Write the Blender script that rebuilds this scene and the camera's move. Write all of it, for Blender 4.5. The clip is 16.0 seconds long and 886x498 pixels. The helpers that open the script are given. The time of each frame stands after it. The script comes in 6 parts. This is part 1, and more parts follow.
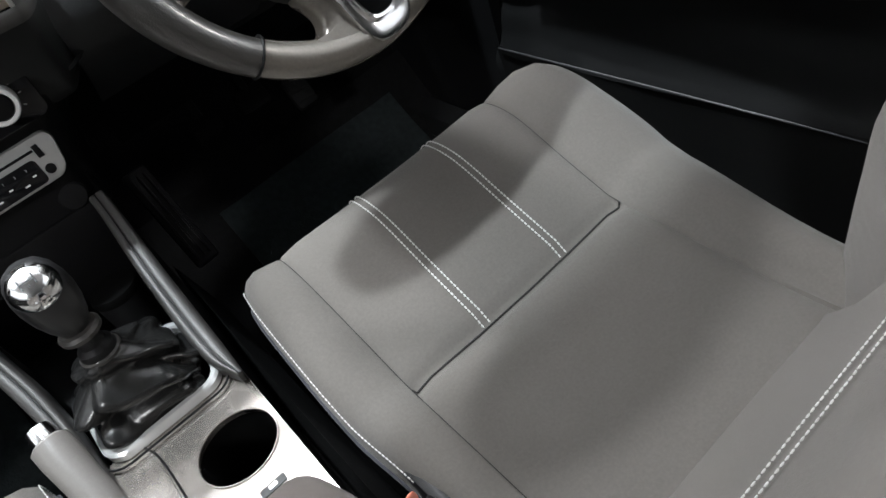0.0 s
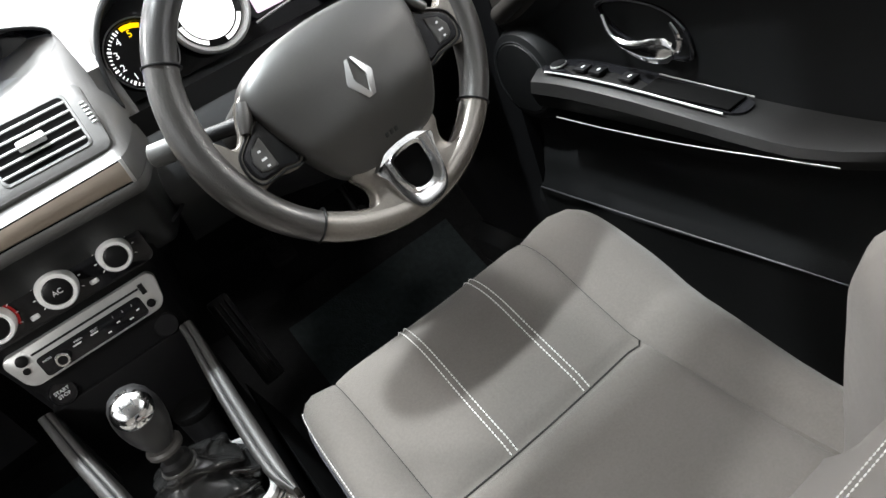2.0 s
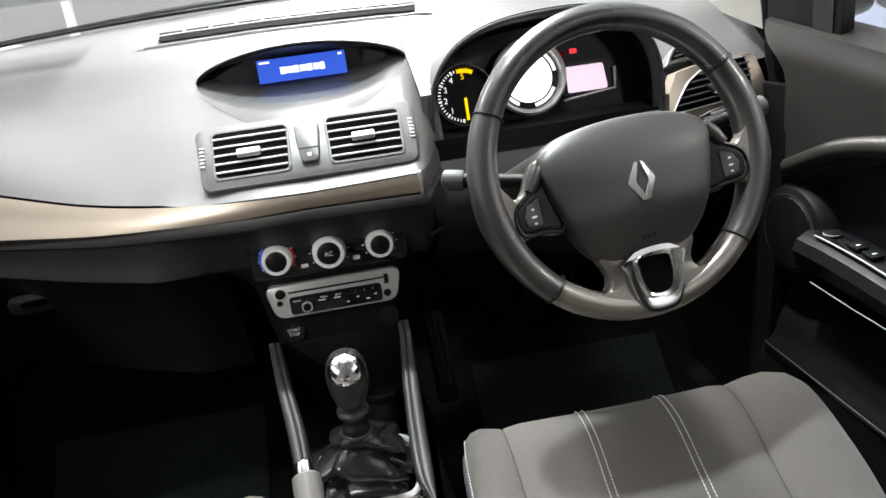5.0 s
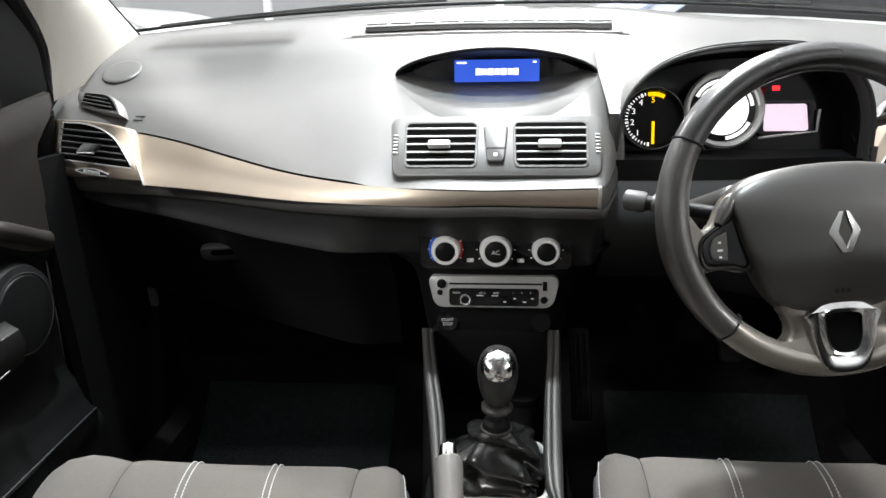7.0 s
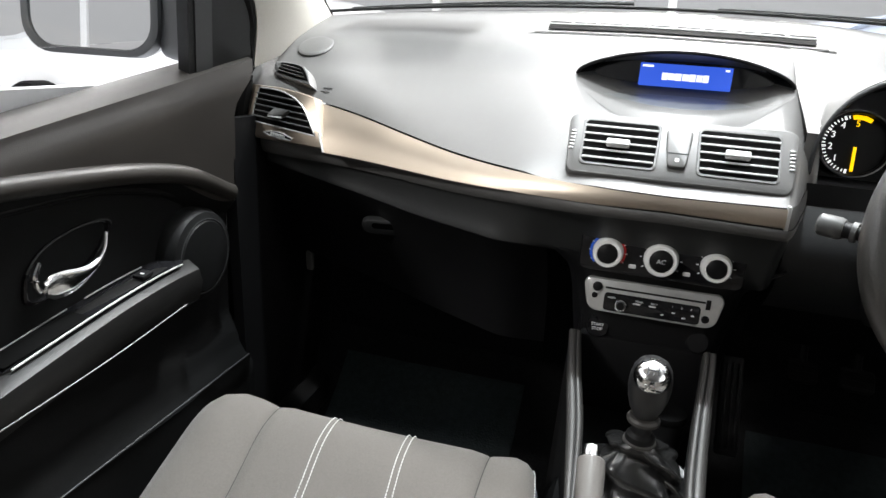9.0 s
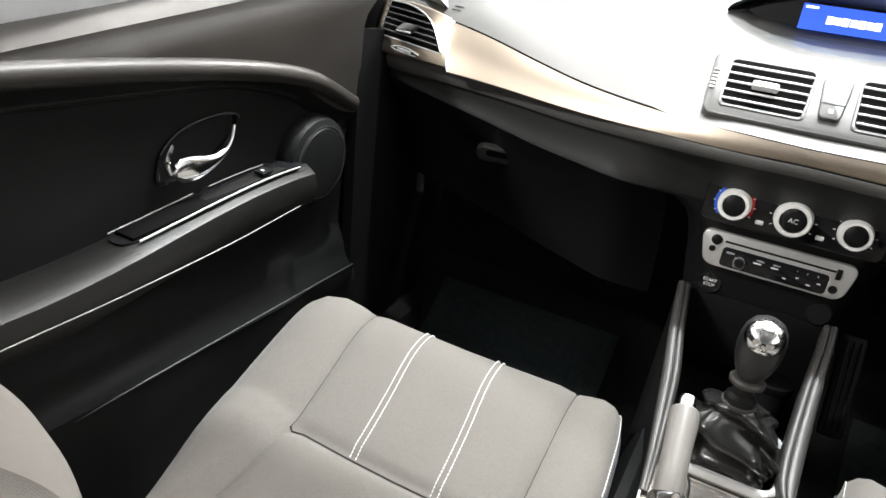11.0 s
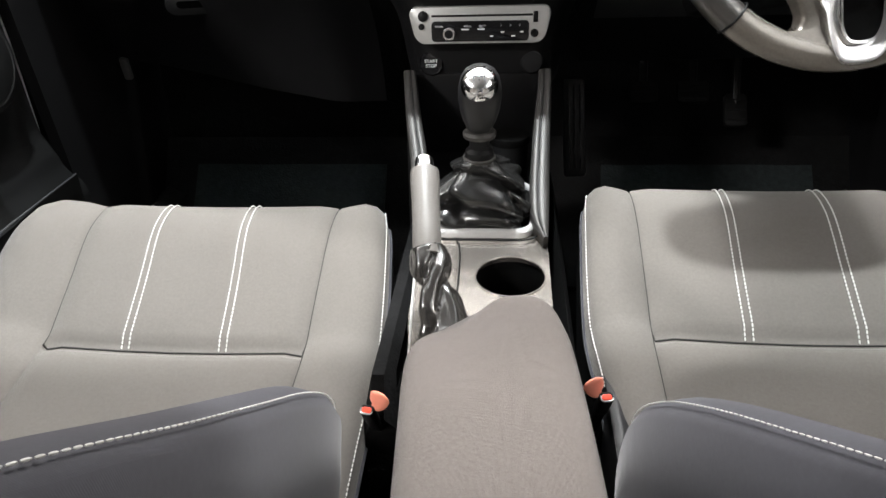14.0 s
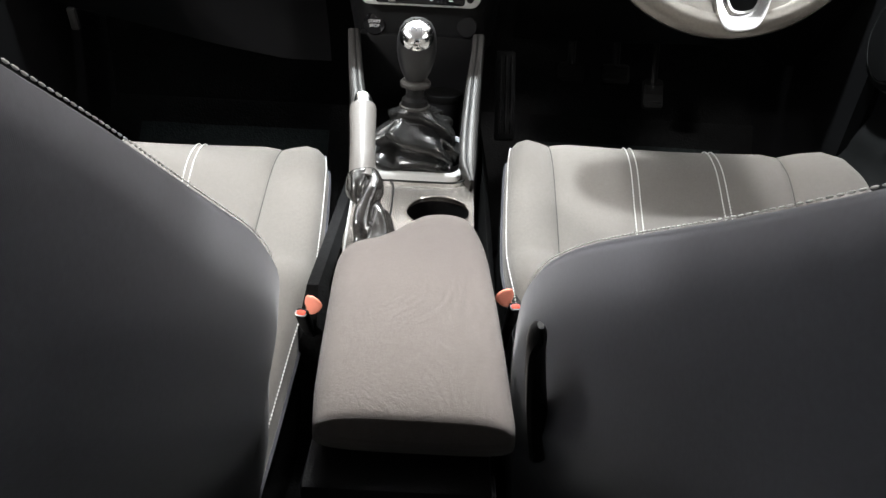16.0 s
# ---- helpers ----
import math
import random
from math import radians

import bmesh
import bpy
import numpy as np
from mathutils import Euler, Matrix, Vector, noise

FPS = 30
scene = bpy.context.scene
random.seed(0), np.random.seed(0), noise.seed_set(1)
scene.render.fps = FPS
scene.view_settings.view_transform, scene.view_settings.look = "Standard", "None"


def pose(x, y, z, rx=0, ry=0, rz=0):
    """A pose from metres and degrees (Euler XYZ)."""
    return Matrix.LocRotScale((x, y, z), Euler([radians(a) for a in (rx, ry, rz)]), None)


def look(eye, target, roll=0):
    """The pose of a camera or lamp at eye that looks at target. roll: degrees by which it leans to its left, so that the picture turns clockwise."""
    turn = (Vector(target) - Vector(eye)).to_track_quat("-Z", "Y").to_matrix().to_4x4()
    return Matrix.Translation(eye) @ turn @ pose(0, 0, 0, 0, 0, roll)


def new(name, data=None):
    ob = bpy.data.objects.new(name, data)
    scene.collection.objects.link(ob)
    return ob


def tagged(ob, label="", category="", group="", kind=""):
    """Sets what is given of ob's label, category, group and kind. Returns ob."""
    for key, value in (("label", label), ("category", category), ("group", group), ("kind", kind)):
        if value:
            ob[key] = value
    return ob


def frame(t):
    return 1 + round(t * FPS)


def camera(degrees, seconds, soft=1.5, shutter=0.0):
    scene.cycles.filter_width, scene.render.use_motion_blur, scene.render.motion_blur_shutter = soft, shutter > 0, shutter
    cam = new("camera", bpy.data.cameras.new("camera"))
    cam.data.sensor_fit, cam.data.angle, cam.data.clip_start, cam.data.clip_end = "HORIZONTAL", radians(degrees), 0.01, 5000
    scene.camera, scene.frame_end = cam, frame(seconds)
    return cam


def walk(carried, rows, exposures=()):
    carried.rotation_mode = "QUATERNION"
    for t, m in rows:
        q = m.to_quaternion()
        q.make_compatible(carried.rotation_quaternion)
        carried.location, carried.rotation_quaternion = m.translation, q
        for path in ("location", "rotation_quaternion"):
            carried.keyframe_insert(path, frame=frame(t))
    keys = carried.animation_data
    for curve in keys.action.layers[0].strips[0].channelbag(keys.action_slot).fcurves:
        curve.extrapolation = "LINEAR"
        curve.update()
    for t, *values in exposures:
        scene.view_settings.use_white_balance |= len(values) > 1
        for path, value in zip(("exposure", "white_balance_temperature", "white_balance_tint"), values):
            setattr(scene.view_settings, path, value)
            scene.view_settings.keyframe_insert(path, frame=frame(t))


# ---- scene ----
cam = camera(66.4, 16.0)
PATH = [
    (0, (0.095, 0.136, 1.062), (0.733, 1.55, -0.2), -24.2),
    (0.5, (0.112, 0.093, 1.072), (0.729, 1.626, -0.055), -27.2),
    (1, (0.113, 0.079, 1.101), (0.757, 1.63, 0.015), -26.6),
    (1.5, (0.121, 0.064, 1.119), (0.77, 1.653, 0.092), -26.5),
    (2, (0.115, 0.058, 1.138), (0.768, 1.675, 0.16), -24.6),
    (2.5, (0.107, 0.044, 1.154), (0.672, 1.743, 0.263), -21.6),
    (3, (0.118, 0.026, 1.165), (0.597, 1.796, 0.366), -18.9),
    (3.2, (0.12, 0.024, 1.167), (0.576, 1.811, 0.394), -18.1),
    (5.3, (0.053, -0.002, 1.173), (0.21, 1.892, 0.551), -5.8),
    (5.5, (0.047, -0.005, 1.174), (0.163, 1.9, 0.573), -5.0),
    (6, (0.035, -0.008, 1.173), (0.061, 1.899, 0.571), -2.9),
    (6.5, (0.02, -0.011, 1.17), (-0.051, 1.894, 0.563), -1.1),
    (7, (0.012, -0.016, 1.172), (-0.153, 1.886, 0.579), -1.1),
    (7.5, (0.0, -0.018, 1.169), (-0.26, 1.877, 0.585), 0.1),
    (8, (-0.009, -0.019, 1.16), (-0.384, 1.861, 0.588), 1.2),
    (8.5, (-0.018, -0.023, 1.154), (-0.476, 1.839, 0.587), 2.4),
    (9, (-0.031, -0.029, 1.147), (-0.564, 1.809, 0.567), 3.9),
    (9.2, (-0.035, -0.029, 1.141), (-0.6, 1.798, 0.556), 4.8),
    (11.3, (-0.038, -0.029, 1.105), (-0.81, 1.629, 0.295), 8.2),
    (11.5, (-0.036, -0.021, 1.095), (-0.779, 1.63, 0.246), 8.4),
    (12, (-0.021, -0.005, 1.078), (-0.689, 1.643, 0.164), 7.2),
    (12.5, (-0.006, 0.002, 1.061), (-0.606, 1.642, 0.086), 5.7),
    (13, (0.014, 0.009, 1.047), (-0.458, 1.682, 0.058), 2.7),
    (13.5, (0.036, -0.012, 1.033), (-0.212, 1.703, 0.035), -2.5),
    (14, (0.043, -0.021, 1.024), (-0.143, 1.693, 0.01), -2.4),
    (14.5, (0.051, -0.048, 1.008), (-0.051, 1.663, -0.022), -0.3),
    (15, (0.052, -0.078, 1.005), (0.0, 1.637, -0.022), 1.1),
    (15.5, (0.054, -0.116, 1.005), (0.033, 1.605, -0.014), 2.3),
    (16, (0.061, -0.124, 0.992), (0.05, 1.604, -0.014), 2.8),
]
EXPOSURE = [(0, 0.20, 6300, 10), (1.0, 0.38, 6420, 10), (1.5, 0.55, 6500, 10), (2.5, 0.62, 6500, 10), (3, 0.48, 6500, 10), (5.5, 0.2, 6550, 10), (9, 0.22, 6500, 10),
            (11.5, 1.0, 6700, 10), (12, 1.03, 6700, 10), (12.5, 0.92, 6680, 10), (13, 0.86, 6700, 11), (14, 0.80, 6660, 11), (15, 0.84, 6600, 10), (16, 1.05, 6550, 10)]
walk(cam, [(t, look(eye, target, roll)) for t, eye, target, roll in PATH], EXPOSURE)

# ---- light ----
world = bpy.data.worlds.new("showroom_air")
scene.world = world
world.use_nodes = True
world.node_tree.nodes["Background"].inputs[0].default_value = (0.97, 0.97, 1.0, 1)
world.node_tree.nodes["Background"].inputs[1].default_value = 0.45


def area_lamp(name, eye, target, sx, sy, watts, colour):
    lamp = bpy.data.lights.new(name, "AREA")
    lamp.shape, lamp.size, lamp.size_y, lamp.energy, lamp.color = "RECTANGLE", sx, sy, watts, colour
    ob = new(name, lamp)
    ob.matrix_world = look(eye, target)
    return ob


LAMPS = [  # place of each lamp added out of view, its target, size, power and colour
    ((0.10, 1.80, 3.9), (0.10, 0.85, 0.8), 1.3, 0.30, 60, (0.97, 0.99, 1.0)),
    ((-0.20, 0.88, 3.9), (0.10, 0.70, 0.6), 0.14, 0.14, 140, (0.90, 0.97, 1.0)),
    ((0.10, 2.40, 3.9), (0.10, 0.9, 0.7), 0.30, 0.15, 110, (0.97, 0.99, 1.0)),
    # added from the right to brighten the passenger's door
    ((4.20, -1.30, 3.0), (0.20, 0.5, 0.8), 0.50, 0.50, 40, (1.0, 0.95, 0.88)),
    # added behind to brighten what the door mirror reflects
    ((-4.00, -3.00, 3.9), (-4.0, -2.6, 0.0), 1.2, 0.5, 260, (1.0, 0.985, 0.96)),
    # added at the left to brighten the trim's end and the ground outside
    ((-2.60, 2.60, 3.9), (-1.20, 1.0, 0.5), 1.2, 0.40, 32, (1.0, 0.97, 0.93)),
    # added ahead to whiten the hall beyond the windscreen
    ((0.15, 4.9, 3.9), (0.15, 4.6, 0.0), 1.6, 0.5, 360, (1.0, 0.985, 0.96)),
]

# ---- materials ----


def mat(name, colour, rough=0.6, metal=0.0, grain=0.0, scale=400.0, vary=0.15, coat=0.0, emit=None, power=0.0, sheen=0.0, stain=6.0, spec=0.35):
    m = bpy.data.materials.new(name)
    m.use_nodes = True
    nt = m.node_tree
    n, l = nt.nodes, nt.links
    b = n["Principled BSDF"]
    b.inputs["Roughness"].default_value = rough
    b.inputs["Metallic"].default_value = metal
    b.inputs["Specular IOR Level"].default_value = spec
    b.inputs["Coat Weight"].default_value = coat
    b.inputs["Sheen Weight"].default_value = sheen
    b.inputs["Base Color"].default_value = (*colour, 1)
    if emit:
        b.inputs["Emission Color"].default_value = (*emit, 1)
        b.inputs["Emission Strength"].default_value = power
    tc = n.new("ShaderNodeTexCoord")
    if vary:
        big = n.new("ShaderNodeTexNoise")
        big.inputs["Scale"].default_value, big.inputs["Detail"].default_value = stain, 6.0
        fine = n.new("ShaderNodeTexNoise")
        fine.inputs["Scale"].default_value, fine.inputs["Detail"].default_value = scale * 0.35, 3.0
        add = n.new("ShaderNodeMath")
        add.operation = "ADD"
        ramp = n.new("ShaderNodeMapRange")
        ramp.inputs[1].default_value, ramp.inputs[2].default_value = 0.6, 1.4
        ramp.inputs[3].default_value, ramp.inputs[4].default_value = 1 - vary, 1 + vary
        mul = n.new("ShaderNodeVectorMath")
        mul.operation = "SCALE"
        mul.inputs[0].default_value = colour
        l.new(tc.outputs["Object"], big.inputs["Vector"])
        l.new(tc.outputs["Object"], fine.inputs["Vector"])
        l.new(big.outputs["Fac"], add.inputs[0])
        l.new(fine.outputs["Fac"], add.inputs[1])
        l.new(add.outputs[0], ramp.inputs[0])
        l.new(ramp.outputs[0], mul.inputs["Scale"])
        l.new(mul.outputs[0], b.inputs["Base Color"])
        rr = n.new("ShaderNodeMapRange")
        rr.inputs[3].default_value, rr.inputs[4].default_value = max(0.02, rough - 0.07), min(1.0, rough + 0.07)
        l.new(big.outputs["Fac"], rr.inputs[0])
        l.new(rr.outputs[0], b.inputs["Roughness"])
    if grain:
        tex = n.new("ShaderNodeTexVoronoi")
        tex.inputs["Scale"].default_value = scale
        bump = n.new("ShaderNodeBump")
        bump.inputs["Strength"].default_value, bump.inputs["Distance"].default_value = grain, 0.0006
        l.new(tc.outputs["Object"], tex.inputs["Vector"])
        l.new(tex.outputs["Distance"], bump.inputs["Height"])
        l.new(bump.outputs[0], b.inputs["Normal"])
    return m


def weave(name, colour, scale=2600.0, strength=0.14, vary=0.12):
    """Woven cloth: two crossed waves of thread under a soft mottling."""
    m = mat(name, colour, rough=0.95, vary=vary, scale=scale * 0.4, sheen=0.1, stain=5.0, spec=0.15)
    n, l = m.node_tree.nodes, m.node_tree.links
    tc = n.new("ShaderNodeTexCoord")
    total = n.new("ShaderNodeMath")
    total.operation = "MULTIPLY"
    for k, axis in enumerate("XY"):
        w = n.new("ShaderNodeTexWave")
        w.bands_direction = axis
        w.inputs["Scale"].default_value, w.inputs["Distortion"].default_value = scale / 6.0, 1.5
        w.inputs["Detail"].default_value = 1.0
        l.new(tc.outputs["Object"], w.inputs["Vector"])
        l.new(w.outputs["Fac"], total.inputs[k])
    fuzz = n.new("ShaderNodeTexNoise")
    fuzz.inputs["Scale"].default_value, fuzz.inputs["Detail"].default_value = 700.0, 4.0
    both = n.new("ShaderNodeMath")
    both.operation = "ADD"
    l.new(tc.outputs["Object"], fuzz.inputs["Vector"])
    l.new(total.outputs[0], both.inputs[0])
    l.new(fuzz.outputs["Fac"], both.inputs[1])
    bump = n.new("ShaderNodeBump")
    bump.inputs["Strength"].default_value, bump.inputs["Distance"].default_value = strength * 2.0, 0.0010
    l.new(both.outputs[0], bump.inputs["Height"])
    l.new(bump.outputs[0], n["Principled BSDF"].inputs["Normal"])
    return m


def brushed(name, colour, rough, axis="X", metal=0.7):
    m = mat(name, colour, rough=rough, metal=metal, vary=0.05, scale=30.0)
    n, l = m.node_tree.nodes, m.node_tree.links
    tc, mp, tex, bump = (n.new(k) for k in ("ShaderNodeTexCoord", "ShaderNodeMapping", "ShaderNodeTexNoise", "ShaderNodeBump"))
    mp.inputs["Scale"].default_value = (4, 600, 600) if axis == "X" else (600, 4, 4)
    tex.inputs["Scale"].default_value = 2.0
    bump.inputs["Strength"].default_value, bump.inputs["Distance"].default_value = 0.07, 0.0004
    l.new(tc.outputs["Object"], mp.inputs[0])
    l.new(mp.outputs[0], tex.inputs["Vector"])
    l.new(tex.outputs["Fac"], bump.inputs["Height"])
    l.new(bump.outputs[0], n["Principled BSDF"].inputs["Normal"])
    return m


def glass_mat(name, tint, gloss):
    m = bpy.data.materials.new(name)
    m.use_nodes = True
    n, l = m.node_tree.nodes, m.node_tree.links
    n.remove(n["Principled BSDF"])
    t, g, mix, f, p, q = (n.new(k) for k in ("ShaderNodeBsdfTransparent", "ShaderNodeBsdfGlossy", "ShaderNodeMixShader", "ShaderNodeLayerWeight", "ShaderNodeMath", "ShaderNodeMath"))
    t.inputs[0].default_value = (*tint, 1)
    g.inputs["Roughness"].default_value = gloss
    f.inputs[0].default_value = 0.5
    p.operation, q.operation = "POWER", "MULTIPLY_ADD"
    p.inputs[1].default_value, q.inputs[1].default_value, q.inputs[2].default_value = 5.0, 0.6, 0.02
    l.new(f.outputs["Facing"], p.inputs[0])
    l.new(p.outputs[0], q.inputs[0])
    l.new(q.outputs[0], mix.inputs[0])
    l.new(t.outputs[0], mix.inputs[1])
    l.new(g.outputs[0], mix.inputs[2])
    l.new(mix.outputs[0], n["Material Output"].inputs[0])
    return m


CLOTH = weave("seat_cloth", (0.110, 0.1015, 0.0925))
# Dark side cloth, made darker still for the shade on the backrest's rear.
CLOTH_SIDE_SHADED = weave("seat_side_cloth_shaded", (0.039, 0.039, 0.046), strength=0.02)
CLOTH_ARM = weave("armrest_cloth", (0.118, 0.103, 0.095), scale=2600.0, strength=0.25)
DASH = mat("dash_soft_plastic", (0.098, 0.096, 0.093), rough=0.42, grain=0.2, scale=900.0, vary=0.08, spec=0.5)
DASH_DARK = mat("charcoal_plastic", (0.028, 0.029, 0.030), rough=0.5, grain=0.2, scale=900.0, vary=0.1)
BLACK = mat("black_plastic", (0.006, 0.006, 0.0065), rough=0.45, grain=0.15, scale=700.0, vary=0.15, spec=0.2)
GLOSS = mat("gloss_black", (0.008, 0.008, 0.009), rough=0.12, vary=0.0)
DOOR = mat("door_plastic", (0.0068, 0.0070, 0.0072), rough=0.5, grain=0.2, scale=800.0, vary=0.1, spec=0.11)
DOOR_TOP = mat("upper_door_plastic", (0.026, 0.0236, 0.0213), rough=0.38, grain=0.2, scale=800.0, vary=0.1, spec=0.35)
REST = mat("armrest_plastic", (0.0085, 0.0083, 0.0081), rough=0.40, grain=0.2, scale=800.0, vary=0.1, spec=0.3)
BAND = mat("charcoal_band_plastic", (0.024, 0.025, 0.025), rough=0.48, grain=0.2, scale=900.0, vary=0.12, spec=0.4)
BRONZE = brushed("satin_bronze_trim", (0.47, 0.40, 0.325), 0.38, metal=0.9)
# Near black: puts the shade of openings and hollows into the colour.
UNLIT_BLACK = mat("unlit_black", (0.002, 0.002, 0.002), rough=0.8, vary=0.1, spec=0.05)
CHROME_SOFT = mat("soft_chrome", (0.86, 0.86, 0.85), rough=0.15, metal=0.6, vary=0.0)
KNOB_RING = mat("white_satin_ring", (0.88, 0.88, 0.87), rough=0.25, metal=0.1, vary=0.03)
SATIN = mat("satin_dark_metal", (0.044, 0.042, 0.040), rough=0.44, metal=0.3, vary=0.12)
SILVER = mat("silver_paint", (0.55, 0.55, 0.54), rough=0.35, metal=0.6, vary=0.06)
PLATE = brushed("brushed_console_plate", (0.50, 0.46, 0.42), 0.24, "Y", 0.9)
CHROME = mat("chrome", (0.88, 0.88, 0.88), rough=0.14, metal=1.0, vary=0.0)
LEATHER = mat("dark_leather", (0.021, 0.0205, 0.020), rough=0.27, grain=0.14, scale=1000.0, vary=0.2, spec=1.0, coat=0.55)
LEATHER_GRIP = mat("pitted_dark_leather", (0.046, 0.043, 0.040), rough=0.30, grain=0.3, scale=700.0, vary=0.15, spec=1.0, coat=0.45)
AIRBAG = mat("dark_airbag_plastic", (0.052, 0.050, 0.047), rough=0.38, grain=0.12, scale=1600.0, vary=0.08, spec=0.7)
# Pale and half metallic: the wheel's sheen from the windscreen is in this colour.
LEATHER_SHEEN = mat("sheen_rim_trim", (0.24, 0.22, 0.195), rough=0.25, metal=0.5, grain=0.05, scale=1200.0, vary=0.15, spec=0.9)
LEATHERETTE = mat("black_leatherette", (0.010, 0.010, 0.010), rough=0.24, grain=0.06, scale=1200.0, vary=0.15, spec=0.6)
THREAD = mat("white_thread", (0.52, 0.51, 0.49), rough=0.8, vary=0.15)
CARPET = mat("black_carpet", (0.008, 0.008, 0.0082), rough=1.0, grain=0.9, scale=250.0, vary=0.35, spec=0.05)
MAT_CLOTH = mat("dark_mat", (0.018, 0.022, 0.023), rough=1.0, grain=0.9, scale=260.0, vary=0.35, spec=0.1)
RUBBER = mat("rubber", (0.006, 0.006, 0.006), rough=0.7, vary=0.2, spec=0.1)
GAITER = mat("satin_dark_gaiter", (0.022, 0.0205, 0.019), rough=0.22, grain=0.04, scale=1500.0, vary=0.15, spec=1.0, coat=0.3)
SEAM = mat("dark_seam_thread", (0.020, 0.019, 0.018), rough=0.9, vary=0.1)
KNOB = mat("knob_satin_black", (0.014, 0.014, 0.0145), rough=0.34, vary=0.08, spec=0.5)
LINING = mat("grey_lining_cloth", (0.55, 0.53, 0.50), rough=0.95, grain=0.15, scale=900.0, vary=0.05)
PILLAR = mat("pale_pillar_cloth", (0.62, 0.60, 0.55), rough=0.85, grain=0.15, scale=900.0, vary=0.05)
RECESS_GREY = mat("recess_satin_plastic", (0.11, 0.115, 0.115), rough=0.30, grain=0.05, scale=900.0, vary=0.06, spec=0.5)
RED = mat("red_plastic", (0.75, 0.06, 0.03), rough=0.3, vary=0.05)
TAB = mat("coral_tab", (0.95, 0.32, 0.22), rough=0.3, vary=0.05)
WHITE_MARK = mat("white_marking", (0.75, 0.75, 0.75), rough=0.5, vary=0.0)
BLUE_MARK = mat("blue_marking", (0.02, 0.10, 0.6), rough=0.5, vary=0.0)
RED_MARK = mat("red_marking", (0.5, 0.02, 0.02), rough=0.5, vary=0.0)
DIAL_WHITE = mat("lit_white_dial", (0.8, 0.8, 0.8), rough=0.5, emit=(1, 0.98, 1), power=2.2, vary=0.0)
DIAL_MARK = mat("lit_dial_marking", (0.8, 0.8, 0.8), rough=0.5, emit=(1, 1, 1), power=0.8, vary=0.0)
AMBER = mat("lit_amber", (0.6, 0.4, 0.0), rough=0.5, emit=(1.0, 0.62, 0.0), power=1.0, vary=0.0)
PINK = mat("lit_trip_screen", (0.6, 0.5, 0.6), rough=0.4, emit=(1.0, 0.80, 0.96), power=0.72, vary=0.0)
LAMP_RED = mat("lit_red_lamp", (0.6, 0, 0), rough=0.4, emit=(1, 0.03, 0.04), power=1.6, vary=0.0)
SCREEN_BLUE = mat("lit_blue_screen", (0.02, 0.05, 0.2), rough=0.2, emit=(0.035, 0.10, 0.62), power=1.0, vary=0.0)
SCREEN_WHITE = mat("lit_screen_letter", (0.8, 0.8, 0.8), rough=0.4, emit=(0.9, 0.93, 1.0), power=1.1, vary=0.0)
GRIP = mat("wrapped_grip_leather", (0.120, 0.112, 0.104), rough=0.42, grain=0.08, scale=1500.0, vary=0.1, spec=0.5)
LINE = mat("dull_silver_line", (0.30, 0.295, 0.285), rough=0.35, metal=0.5, vary=0.05)
GLASS_DARK = glass_mat("privacy_glass", (0.26, 0.27, 0.27), 0.0)
GLASS = glass_mat("clear_glass", (0.97, 0.98, 0.98), 0.0)
MIRROR = mat("mirror_glass", (0.9, 0.9, 0.9), rough=0.01, metal=1.0, vary=0.0)
FLOOR_HALL = mat("pale_hall_floor", (0.70, 0.72, 0.77), rough=0.25, vary=0.25, scale=40.0, stain=1.6)
WALL_HALL = mat("white_hall_wall", (0.8, 0.8, 0.8), rough=0.9, vary=0.04)
PANEL_LIT = mat("lit_ceiling_panel", (0.9, 0.9, 0.9), rough=0.6, emit=(1, 1, 1), power=6.0, vary=0.0)
# Glow added to the unseen ceiling as soft fill from above.
CEILING_GLOW = mat("ceiling_added_glow", (0.8, 0.8, 0.8), rough=0.9, emit=(1.0, 0.98, 0.95), power=0.5, vary=0.03)
PAINT_BLUE = mat("pale_blue_paint", (0.42, 0.47, 0.58), rough=0.25, coat=0.8, vary=0.04)
PAINT_WHITE = mat("white_paint", (0.75, 0.75, 0.75), rough=0.3, coat=0.8, vary=0.03)
PAPER = mat("white_card", (0.75, 0.75, 0.74), rough=0.8, vary=0.04)
STALK_GREY = mat("stalk_grey", (0.075, 0.075, 0.073), rough=0.45, vary=0.08)

# ---- mesh tools ----


def thing(name, at, label, category, group="", kind=""):
    ob = new(name)
    ob.location = at
    ob.empty_display_size = 0.05
    return tagged(ob, label, category, group, kind)


def finish(name, bm, material, sharp=35.0):
    bmesh.ops.recalc_face_normals(bm, faces=bm.faces)
    for f in bm.faces:
        f.smooth = True
    for e in bm.edges:
        if len(e.link_faces) == 2 and e.calc_face_angle(0.0) > radians(sharp):
            e.smooth = False
    me = bpy.data.meshes.new(name)
    bm.to_mesh(me)
    bm.free()
    me.materials.append(material)
    return me


def part(name, bm, material, parent, label="", kind="", sharp=35.0):
    ob = new(name, finish(name, bm, material, sharp))
    ob.parent = parent
    if parent.type == "EMPTY":
        ob.matrix_parent_inverse = parent.matrix_basis.inverted()
    return tagged(ob, label, kind=kind)


def solo(name, bm, material, label, category, kind="", group="", sharp=35.0):
    return tagged(new(name, finish(name, bm, material, sharp)), label, category, group, kind)


